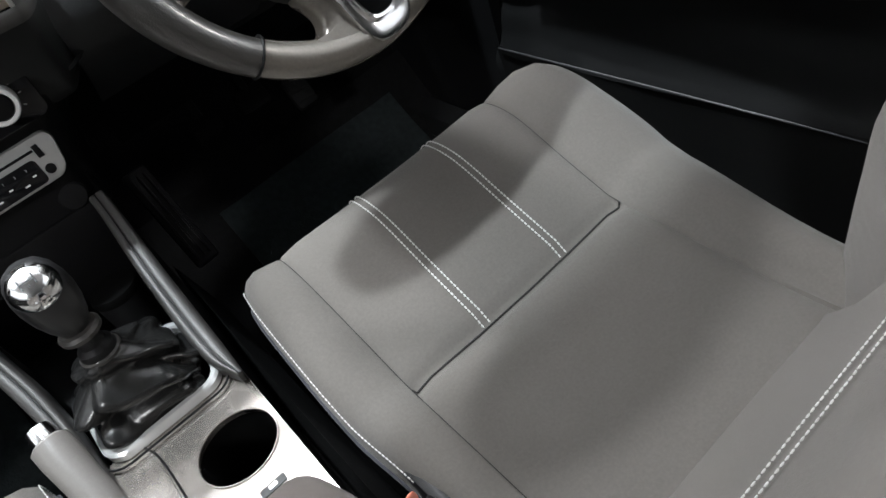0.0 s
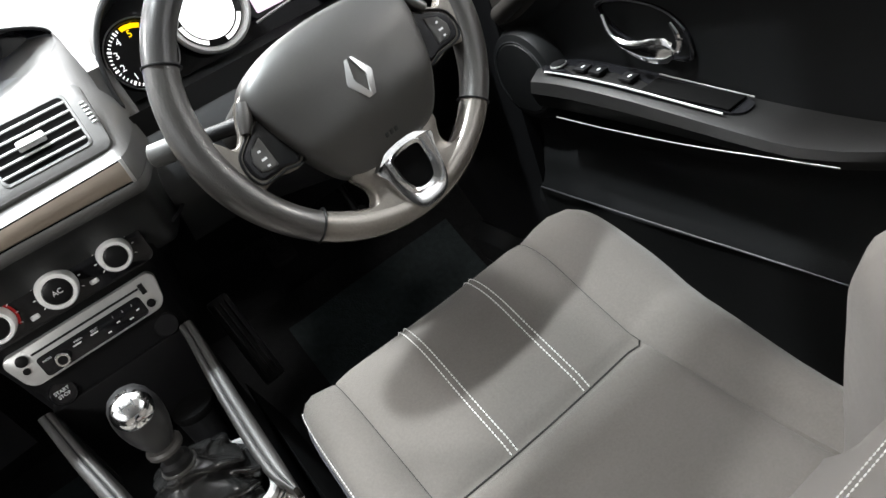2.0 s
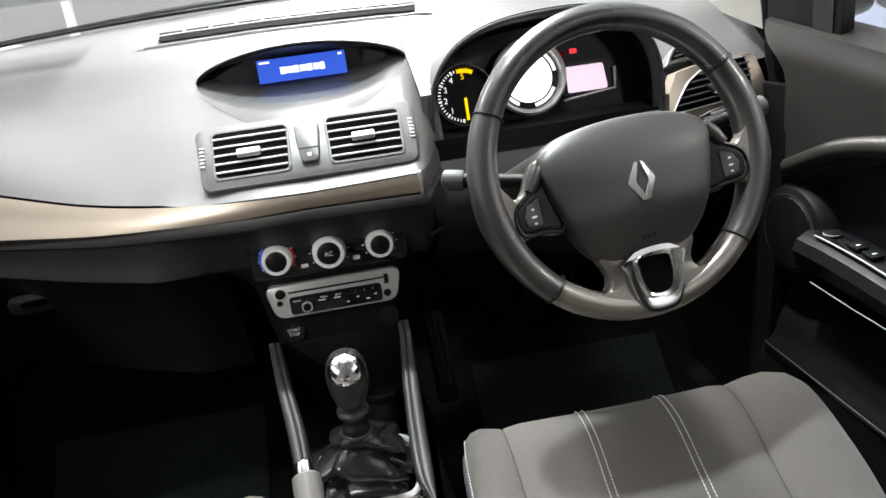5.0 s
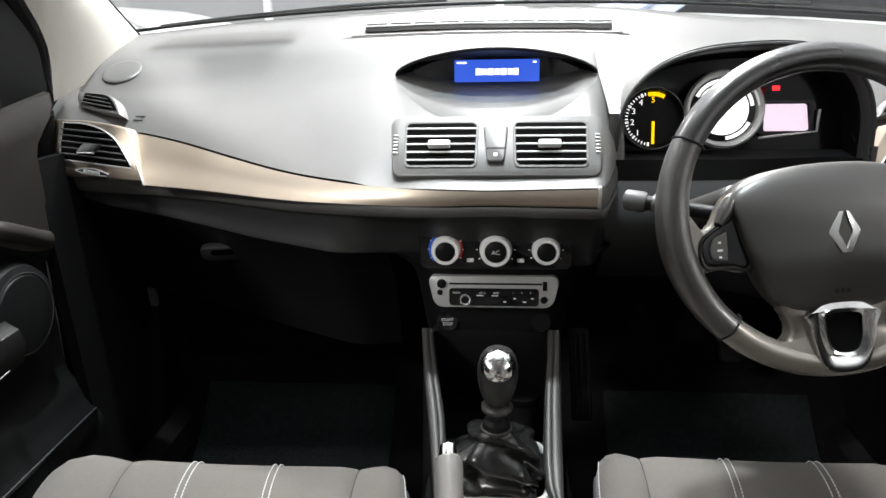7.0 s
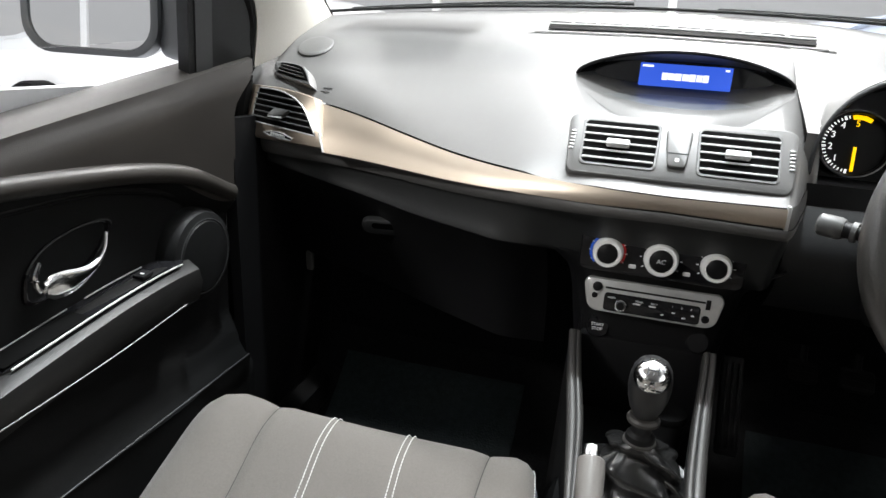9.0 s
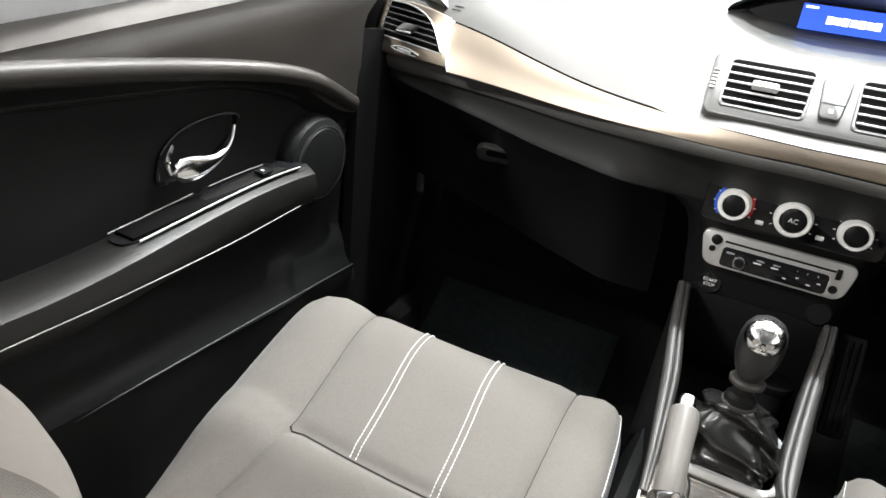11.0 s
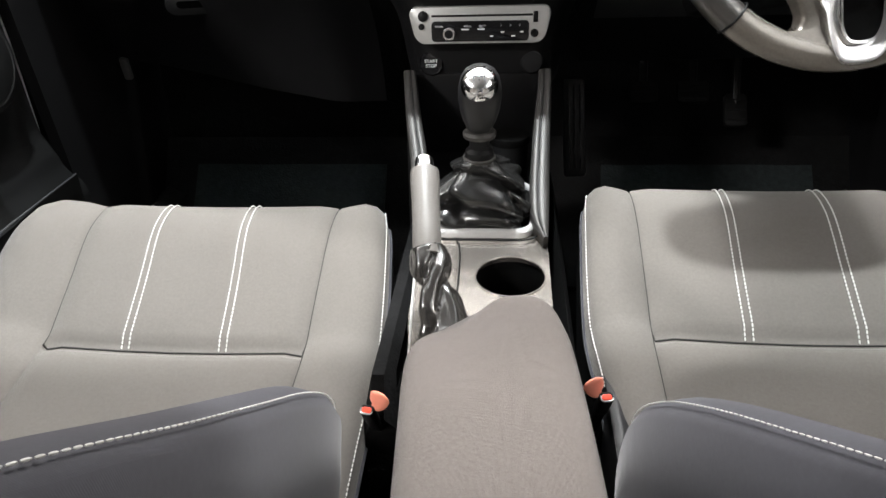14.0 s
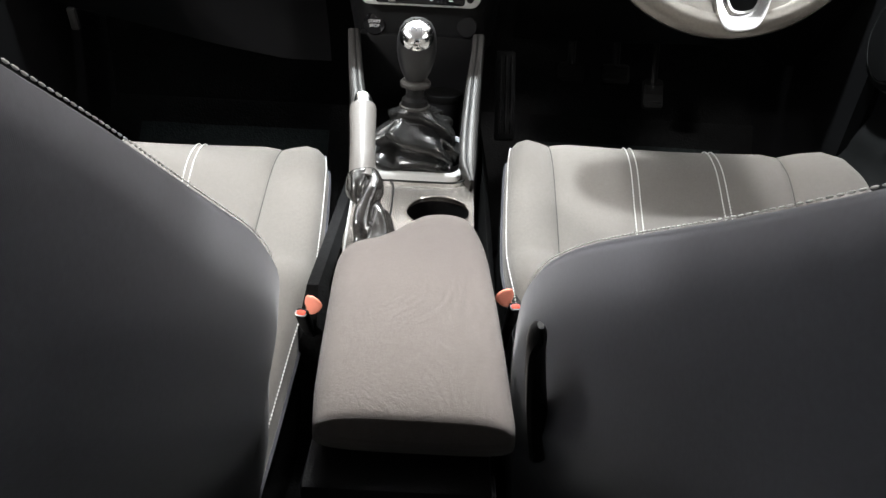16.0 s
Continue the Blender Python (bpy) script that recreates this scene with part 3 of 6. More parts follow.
# Flat black sheet in place of the slot's shade.
part("handle_slot", plate(rounded(0.066, 0.014, 0.006, 6), 0.002, facing(gp.x, gp.y - 0.0065, gp.z + 0.004, -30, 12)), UNLIT_BLACK, box)

# centre stack
def stack_face(u, v):
    """Face of the centre stack: flared out to the dashboard above, narrowing to the console below, its sides rolled back."""
    z = 0.880 - 0.150 * v
    half = curve1(z, [(0.73, 0.104), (0.77, 0.110), (0.80, 0.114), (0.83, 0.121), (0.85, 0.132), (0.865, 0.150), (0.88, 0.175)])
    return (0.006 + half * u, 0.9005 + 0.014 * v + 0.075 * abs(u) ** 7, z)


part("stack_body", sheet(stack_face, [k / 12 for k in range(-12, 13)], span(0, 1, 18), 0.004), BLACK, dash, "black centre stack")
climate = part("climate_panel", plate(rounded(0.212, 0.058, 0.010), 0.008, facing(0.007, 0.884, 0.892, 3), 0.002), GLOSS, dash, "black climate control panel")
for x, r in ((-0.062, 0.0195), (0.0075, 0.0215), (0.0765, 0.0185)):
    m = facing(x, 0.884, 0.891, 3)
    part("climate_knob", lathe([(r + 0.0015, -0.002), (r + 0.001, 0.003), (r, 0.013), (r - 0.0015, 0.0155), (r * 0.72, 0.0155), (r * 0.70, 0.012), (0, 0.012)], 40, m), KNOB_RING, climate, "silver-ringed round knob")
    part("knob_face", lathe([(r * 0.69, 0.011), (r * 0.67, 0.0165), (r * 0.55, 0.018), (0, 0.0185)], 32, m), BLACK, climate, "black knob face")
    marks = bmesh.new()
    for k in range(9):
        q = radians(210 - 30 * k)
        block(0.0012, 0.003, 0.0004, m=m @ pose((r + 0.0045) * math.cos(q), (r + 0.0045) * math.sin(q), 0.0006, 0, 0, math.degrees(q) + 90), bm=marks)
    part("scale_marks", marks, WHITE_MARK, climate)


def arc_band(r0, r1, a0, a1, m, n=16, h=0.0008):
    bm = bmesh.new()
    rings = []
    for k in range(n + 1):
        q = radians(a0 + (a1 - a0) * k / n)
        c, s = math.cos(q), math.sin(q)
        rings.append([m @ Vector(p) for p in ((r0 * c, r0 * s, 0), (r1 * c, r1 * s, 0), (r1 * c, r1 * s, h), (r0 * c, r0 * s, h))])
    return loft(rings, bm=bm)


m = facing(-0.062, 0.884, 0.891, 3)
part("cold_band", arc_band(0.0212, 0.0245, 85, 225, m), BLUE_MARK, climate, "blue cold marking")
part("warm_band", arc_band(0.0212, 0.0240, -35, 75, m), RED_MARK, climate, "red warm marking")
for x in (-0.028, 0.042):
    part("push_button", block(0.010, 0.004, 0.006, 0.0015, facing(x, 0.8835, 0.8755, 3) @ pose(0, 0, 0, 90)), WHITE_MARK, climate, "small pale push button")
text_mesh("AC", 0.0085, facing(0.0075, 0.884, 0.891, 3) @ pose(0, 0, 0.0188), WHITE_MARK, climate)

radio = part("radio", plate(rounded(0.190, 0.047, 0.013, 6, 0.11), 0.012, facing(0.0045, 0.889, 0.826, 5), 0.003), SILVER, dash, "silver radio fascia")
RM = facing(0.0045, 0.8885, 0.826, 5)
part("slot", block(0.132, 0.003, 0.002, 0.0006, RM @ pose(0.003, 0.012, -0.0012)), BLACK, radio, "black disc slot")
part("key_panel", plate(rounded(0.128, 0.026, 0.005), 0.004, RM @ pose(0.0005, -0.0075, 0.0002), 0.001), GLOSS, radio, "gloss black key panel")
part("dial_face", lathe([(0.0056, 0.0066), (0.0052, 0.0078), (0, 0.0080)], 20, RM @ pose(-0.040, -0.010, 0)), BLACK, radio)
part("volume_dial", lathe([(0.0085, 0), (0.0085, 0.006), (0.0075, 0.0075), (0.0055, 0.0075), (0.0052, 0.0065), (0, 0.0065)], 28, RM @ pose(-0.040, -0.010, 0)), CHROME, radio, "chrome volume dial")
part("power_button", lathe([(0.0068, 0), (0.0066, 0.003), (0.005, 0.004), (0, 0.0042)], 24, RM @ pose(-0.074, 0.012, -0.001)), BLACK, radio)
part("side_button", lathe([(0.0042, 0), (0.004, 0.002), (0, 0.0025)], 16, RM @ pose(-0.0765, -0.001, -0.001)), BLACK, radio)
part("usb_port", block(0.006, 0.0135, 0.002, 0.0006, RM @ pose(0.0725, 0.0095, 0)), BLACK, radio, "black upright socket")
part("jack_socket", lathe([(0.0052, 0), (0.0052, 0.0012), (0.0036, 0.0014), (0.0034, 0.0002), (0, 0.0002)], 20, RM @ pose(0.0715, -0.0108, 0)), BLACK, radio)
for x, y, w in ((-0.019, 0.0, 0.010), (0.002, 0.0, 0.009), (0.016, -0.009, 0.004), (0.030, -0.004, 0.004), (0.044, -0.009, 0.005), (0.055, -0.004, 0.004)):
    part("key", block(w, 0.0016, 0.0005, m=RM @ pose(x, y - 0.005, 0.0006)), WHITE_MARK, radio)
for word, x, y in (("RADIO", -0.053, -0.0012), ("MEDIA", -0.016, -0.0012), ("EJECT", 0.004, -0.0012)):
    text_mesh(word, 0.0034, RM @ pose(x, y, 0.0006), WHITE_MARK, radio)
for digit, x in (("1", 0.028), ("2", 0.040), ("3", 0.052)):
    text_mesh(digit, 0.0036, RM @ pose(x, -0.0005, 0.0006), WHITE_MARK, radio)
start = part("start_button", lathe([(0.0165, -0.002), (0.0165, 0.003), (0.0150, 0.005), (0.0135, 0.0045), (0, 0.005)], 36, facing(-0.063, 0.910, 0.771, 12)), GLOSS, dash, "round black starter button")
text_mesh("START\nSTOP", 0.0062, facing(-0.063, 0.9042, 0.7722, 12), WHITE_MARK, start)
part("lighter_cap", lathe([(0.0155, -0.002), (0.0155, 0.006), (0.0135, 0.008), (0, 0.0085)], 32, facing(0.074, 0.912, 0.771, 12)), BLACK, dash, "round black socket cap")
part("lower_fascia", block(0.196, 0.05, 0.070, 0.016, pose(0.006, 0.948, 0.765, 12), 3), BLACK, dash)
for x in (-0.024, 0.028):
    part("indicator_light", block(0.003, 0.002, 0.003, m=facing(x, 0.9145, 0.777, 12)), WHITE_MARK, dash)

# vents


SLAT = mat("slat_plastic", (0.55, 0.55, 0.54), rough=0.4, vary=0.05)
VM = facing(0.0065, 0.900, 1.030, 42)
bezel = part("vent_bezel", plate(rounded(0.290, 0.096, 0.014, 6, 0.05), 0.016, VM @ pose(0, 0, 0.006), 0.004), DASH, dash, "grey centre vent surround")
for x in (-0.0735, 0.0735):
    cut = VM @ pose(x, 0.002, 0.0075)
    part("vent_rim", frame_ring(rounded(0.102, 0.074, 0.007, 5, 0.04), rounded(0.095, 0.067, 0.006, 5, 0.04), 0.004, cut), DASH, bezel)
    # A flat sheet; its black stands for the unlit depth behind the slats.
    back = part("vent_back", plate(rounded(0.096, 0.068, 0.006, 5, 0.04), 0.001, VM @ pose(x, 0.002, 0.0072)), UNLIT_BLACK, bezel, "flat black sheet for the vent's dark depth")
    for k in range(5):
        y = 0.026 - 0.0125 * k
        part("slat", block(0.0945 - 0.0010 * k, 0.0027, 0.0020, 0.0006, VM @ pose(x, y - 0.001, 0.0098, 8)), SLAT, bezel)
    part("slider", block(0.030, 0.011, 0.008, 0.002, VM @ pose(x - 0.002, -0.002, 0.013, -15)), SLAT, bezel, "grey vent slider")
for x in (-0.1355, 0.1355):
    for k in range(6):
        part("thumbwheel_rib", block(0.006, 0.0025, 0.003, 0.0008, VM @ pose(x, 0.016 - 0.0055 * k, 0.0065)), SILVER, bezel)
part("hazard_switch", plate(rounded(0.034, 0.058, 0.006, 5, 0.35), 0.008, VM @ pose(0, 0.001, 0.012), 0.002), DASH, bezel, "grey two-part switch")
part("switch_split", block(0.026, 0.001, 0.001, m=VM @ pose(0, -0.008, 0.0122)), BLACK, bezel)
part("switch_mark", block(0.005, 0.005, 0.0006, m=VM @ pose(0, -0.018, 0.0122)), WHITE_MARK, bezel)

# windscreen defroster slot
def slot_line(x, off):
    """A line across the top pad in front of the windscreen, bowed and swept back to the passenger's side."""
    y = 1.316 - 0.036 * (x + 0.016) - 0.10 * (x + 0.016) ** 2 + off
    return Vector((x, y, on_dash(x, y).z))


slot = part("defroster_grille", sheet(lambda x, v: slot_line(x, -0.045 + 0.070 * v) + Vector((0, 0, 0.0012)), span(-0.275, 0.240, 34), span(0, 1, 4)), DASH, dash, "grey raised defroster surround")
for a, b, name in ((-0.027, -0.001, "near_slot"), (0.006, 0.024, "far_slot")):
    # Black strips laid on the pad as the shade inside the slots.
    part(name, sheet(lambda x, v, a=a, b=b: slot_line(x, a + (b - a) * v) + Vector((0, 0, 0.0042)), span(-0.246 + 0.2 * abs(a), 0.218 - 0.2 * abs(a), 30), (0, 1)), UNLIT_BLACK, slot, "long black sheet for the defroster slot's shade")
part("grille_bar", tube([slot_line(x, 0.003) + Vector((0, 0, 0.005)) for x in span(-0.243, 0.215, 30)], 0.0016, 8), SLAT, slot)
part("front_edge", tube([slot_line(x, -0.040) + Vector((0, 0, 0.001)) for x in span(-0.262, 0.228, 30)], 0.0022, 8), DASH, slot)
for x in span(-0.20, 0.17, 9):
    p = slot_line(x, 0.013)
    part("grille_web", block(0.004, 0.014, 0.002, m=pose(p.x, p.y, p.z + 0.0048, 14)), SLAT, slot)

# display under its brow
HZ = 1.121


def eye_edge(q, inset=0.0):
    """Edge of the display's eye-shaped opening: its corners lie back on the pad, its lower lip comes forward."""
    c, w = math.cos(q), math.sin(q)
    z = ((0.037 if w > 0 else 0.042) - inset) * w * (1 - 0.18 * c * c)
    base = 1.030 if w > 0 else 1.000
    y = base + (1.125 - base) * c * c
    k = y / 1.013
    return Vector((0.004 + (0.146 - inset) * c * k, y, 1.165 + (HZ + z - 1.165) * k))


def eye_back(q):
    c, w = math.cos(q), math.sin(q)
    return Vector((0.004 + 0.135 * c, 1.096 + 0.036 * c * c, HZ + (0.033 if w > 0 else 0.021) * w))


def brow(q, v):
    a = eye_edge(q)
    x, y = a.x * (1 + 0.05 * v), a.y + (1.25 - a.y) * v
    return Vector((x, y, a.z + (on_dash(x, y).z - 0.001 - a.z) * ease(v * 1.1)))


def apron(q, v):
    a = eye_edge(q)
    y = a.y - 0.052 * abs(math.sin(q)) ** 0.7
    x = a.x * 1.02
    return a.lerp(Vector((x, y, on_dash(x, y).z + 0.0006)), v) + Vector((0, 0, 0.004 * math.sin(math.pi * v) * abs(math.sin(q))))


upper_q, lower_q = span(0, math.pi, 40), span(math.pi, 2 * math.pi, 40)
hood = part("display_brow", sheet(brow, upper_q, span(0, 1, 8)), DASH, dash, "grey brow over the display")
part("brow_lip", tube([eye_edge(q) + Vector((0, 0, -0.001)) for q in upper_q], 0.0026, 8), BLACK, hood)
part("display_recess", sheet(lambda q, v: eye_edge(q, 0.002).lerp(eye_back(q), v), upper_q, span(0, 1, 4)), GLOSS, hood, "gloss black recess")
part("recess_back", sheet(lambda c, v: eye_back(math.acos(c)).lerp(eye_back(-math.acos(c)), v), span(-1, 1, 30), span(0, 1, 4)), GLOSS, hood)
part("recess_floor", sheet(lambda q, v: eye_edge(q).lerp(eye_back(q), v), lower_q, span(0, 1, 5)), RECESS_GREY, hood, "sloping grey floor of the recess")
part("display_apron", sheet(apron, lower_q, span(0, 1, 6)), DASH, hood, "grey lip below the display")
SM = facing(0.0065, 1.0855, 1.1225, 6)
screen = part("display_screen", block(0.133, 0.034, 0.003, 0.001, SM), SCREEN_BLUE, hood, "lit blue display")
for k, (x, w) in enumerate(((-0.034, 0.008), (-0.0245, 0.009), (-0.0145, 0.009), (-0.004, 0.009), (0.006, 0.009), (0.016, 0.008), (0.025, 0.008))):
    part("display_bar", block(w, 0.0105 - 0.001 * (k % 2), 0.0006, m=SM @ pose(x + 0.005, -0.0015, 0.0018)), SCREEN_WHITE, screen)
for x, w in ((-0.055, 0.016), (0.059, 0.006)):
    part("display_bar", block(w, 0.003, 0.0006, m=SM @ pose(x, 0.0125, 0.0018)), SCREEN_WHITE, screen)

# instrument hood and dials
cluster = thing("instrument_cluster", (0.35, 1.05, 1.0), "black instrument cluster with two round dials and a trip screen", "instrument cluster")


HOOD_X, HOOD_HALF = 0.360, 0.178


def arch(u, half, up, low):
    q = math.pi * (1.12 - 1.24 * u)
    s, c = math.sin(q), math.cos(q)
    return half * math.copysign(abs(c) ** 0.75, c), up * (max(0, s) ** 0.7) - low * max(0, -s) * 2


def arch_z(x):
    k = min(1.0, abs(x - HOOD_X) / HOOD_HALF)
    return 1.003 + (0.152 + 0.05 * (x - HOOD_X)) * max(0.0, 1 - k ** 2.667) ** 0.35


def pad_z(x, y):
    """The pad's height carried on across the instruments to the end pad."""
    k = ease((x - 0.17) / 0.37)
    return on_dash(0.125, y).z * (1 - k) + (on_dash(-0.511, y).z - 0.012) * k


def hood_edge(x):
    return 0.992 + 0.012 * (1 - min(1, abs(x - HOOD_X) / HOOD_HALF) ** 2)


def binnacle(x, v):
    y = hood_edge(x) + (1.445 - hood_edge(x)) * v
    p = pad_z(x, y)
    return Vector((x, y, p + max(0.0, arch_z(x) + 0.006 - p) * (1 - ease(v / 0.62))))


hood_us = span(0.170, 0.20, 12) + span(0.205, 0.51, 36) + span(0.515, 0.548, 12)
part("hood", sheet(binnacle, hood_us, span(0, 1, 26)), DASH, cluster, "grey arched instrument hood")
part("hood_face", sheet(lambda x, v: Vector((x, hood_edge(x) + 0.0005, arch_z(x) + (binnacle(x, 0).z - arch_z(x)) * v)) if 0.18 < x < 0.538 else Vector((x, hood_edge(x), 0.93 + (binnacle(x, 0).z - 0.93) * v)), hood_us, span(0, 1, 4)), DASH, cluster, "grey front edge of the hood")


def inner(u, v):
    x, z = arch(u, HOOD_HALF - 0.004 * v, 0.152 + 0.05 * 0 - 0.02 * v, 0.05)
    x += HOOD_X
    z += 0.05 * (x - HOOD_X) * max(0.0, z) / 0.152
    return Vector((x, hood_edge(x) + 0.085 * v, 1.003 + z))


lip_path = [inner(u, 0) + Vector((0, -0.001, 0.001)) for u in span(0, 1, 60)]
part("hood_lip", tube(lip_path, 0.0032, 8), DASH_DARK, cluster)
part("hood_underside", sheet(inner, span(0, 1, 45), span(0, 0.38, 4)), DASH, cluster, "shaded grey underside of the hood")
part("hood_inside", sheet(inner, span(0, 1, 45), span(0.38, 1, 5)), BLACK, cluster)
part("lower_surround", sheet(lambda u, v: (0.166 + 0.372 * u, 0.990 - 0.035 * math.sin(min(1.57, 1.57 * v)) + 0.05 * max(0, v - 1) ** 2, 0.990 - 0.085 * v), span(0, 1, 16), span(0, 2.2, 14)), DASH_DARK, cluster, "dark grey lower instrument surround")
part("dial_board", sheet(lambda u, v: Vector((inner(u, 1).x, 1.060 + 0.018 * (inner(u, 1).z - 0.985) / 0.15 * (1 - v) + 0.004, inner(u, 1).z * (1 - v) + 0.985 * v)), span(0.09, 0.91, 40), span(0, 1, 4)), GLOSS, cluster, "gloss black dial board")
part("cluster_floor", sheet(lambda u, v: (0.178 + 0.356 * u, 0.985 + 0.09 * v, 0.990 + 0.010 * v), span(0, 1, 5), span(0, 1, 4)), DASH_DARK, cluster)
TM = facing(0.243, 1.052, 1.049, 12)
tacho = part("rev_counter", lathe([(0.046, 0), (0.046, 0.010), (0.044, 0.012), (0.0425, 0.010), (0.0425, 0.001), (0, 0.001)], 48, TM), BLACK, cluster, "black rev counter with white figures")
part("bezel_ring", lathe([(0.0465, 0.004), (0.0468, 0.011), (0.0455, 0.0125), (0.0448, 0.011)], 48, TM), SILVER, tacho)
for k in range(26):
    q = radians(262 - 7.4 * k)
    big = k % 5 == 0
    tick = block(0.0055 if big else 0.004, 0.0030 if big else 0.0016, 0.0006, m=TM @ pose(0.0385 * math.cos(q), 0.0385 * math.sin(q), 0.0022, 0, 0, math.degrees(q)))
    part("tick", tick, AMBER if k > 21 else DIAL_MARK, tacho)
for digit, a in (("1", 225), ("2", 190), ("3", 158), ("4", 125)):
    q = radians(a)
    text_mesh(digit, 0.0125, TM @ pose(0.030 * math.cos(q), 0.030 * math.sin(q), 0.0024), DIAL_MARK, tacho, "figure")
text_mesh("5", 0.0125, TM @ pose(0.001, 0.0285, 0.0024), AMBER, tacho, "figure")
part("amber_arc", arc_band(0.0345, 0.0405, 62, 100, TM @ pose(0, 0, 0.002)), AMBER, tacho)
part("needle", block(0.0042, 0.034, 0.0015, 0.0004, TM @ pose(0.001, -0.021, 0.006)), AMBER, tacho, "lit amber needle")
PM = facing(0.345, 1.05, 1.062, 12)
speedo = part("speedometer", lathe([(0.057, 0), (0.058, 0.014), (0.055, 0.017), (0.051, 0.014), (0.049, 0.006), (0.0485, 0.004), (0, 0.004)], 56, PM), SILVER, cluster, "silver-ringed speedometer")
part("dial_face", lathe([(0.0375, 0.0042), (0.0372, 0.0052), (0, 0.0052)], 48, PM), DIAL_WHITE, speedo, "glowing white dial")
part("dial_ring", lathe([(0.0475, 0.0043), (0.0475, 0.0048), (0.038, 0.0048), (0.038, 0.0043)], 48, PM), GLOSS, speedo)
for k in range(4):
    part("ring_segment", arc_band(0.040, 0.0455, 35 + 90 * k - 28, 35 + 90 * k + 28, PM @ pose(0, 0, 0.005)), DIAL_MARK, speedo)
part("trip_screen", plate(rounded(0.064, 0.040, 0.004, 4, -0.12), 0.004, facing(0.437, 1.050, 1.050, 12), 0.001), PINK, cluster, "lit pink-white trip screen")
part("trip_frame", frame_ring(rounded(0.085, 0.052, 0.008), rounded(0.066, 0.042, 0.004), 0.004, facing(0.440, 1.049, 1.050, 12)), GLOSS, cluster)
part("trip_rim", tube([(0.398, 1.038, 1.021), (0.44, 1.037, 1.026), (0.482, 1.04, 1.030), (0.484, 1.044, 1.062)], 0.002, 8), SILVER, cluster)
part("warning_lamp", block(0.011, 0.007, 0.002, 0.001, facing(0.420, 1.050, 1.093, 12)), LAMP_RED, cluster, "small lit red lamp")
# wheel-side dashboard
right_us = span(0.535, 0.79, 22)


def right_top(x, v):
    q = dash_top(-(x - 2 * MID), v)
    return Vector((x, q.y, q.z - 0.012))


part("end_pad", sheet(right_top, right_us, span(0, 1, 20)), DASH, dash, "grey end pad by the door")
knee = lambda u, v: (0.16 + 0.63 * u, 0.975 + 0.06 * ease(u * 1.5 - 0.4) + 0.16 * v * v, 1.0 - 0.05 * ease(u * 2 - 1) - 0.29 * v)
part("knee_panel", sheet(knee, span(0, 1, 24), span(0, 1, 12)), BLACK, dash, "black knee panel under the wheel")


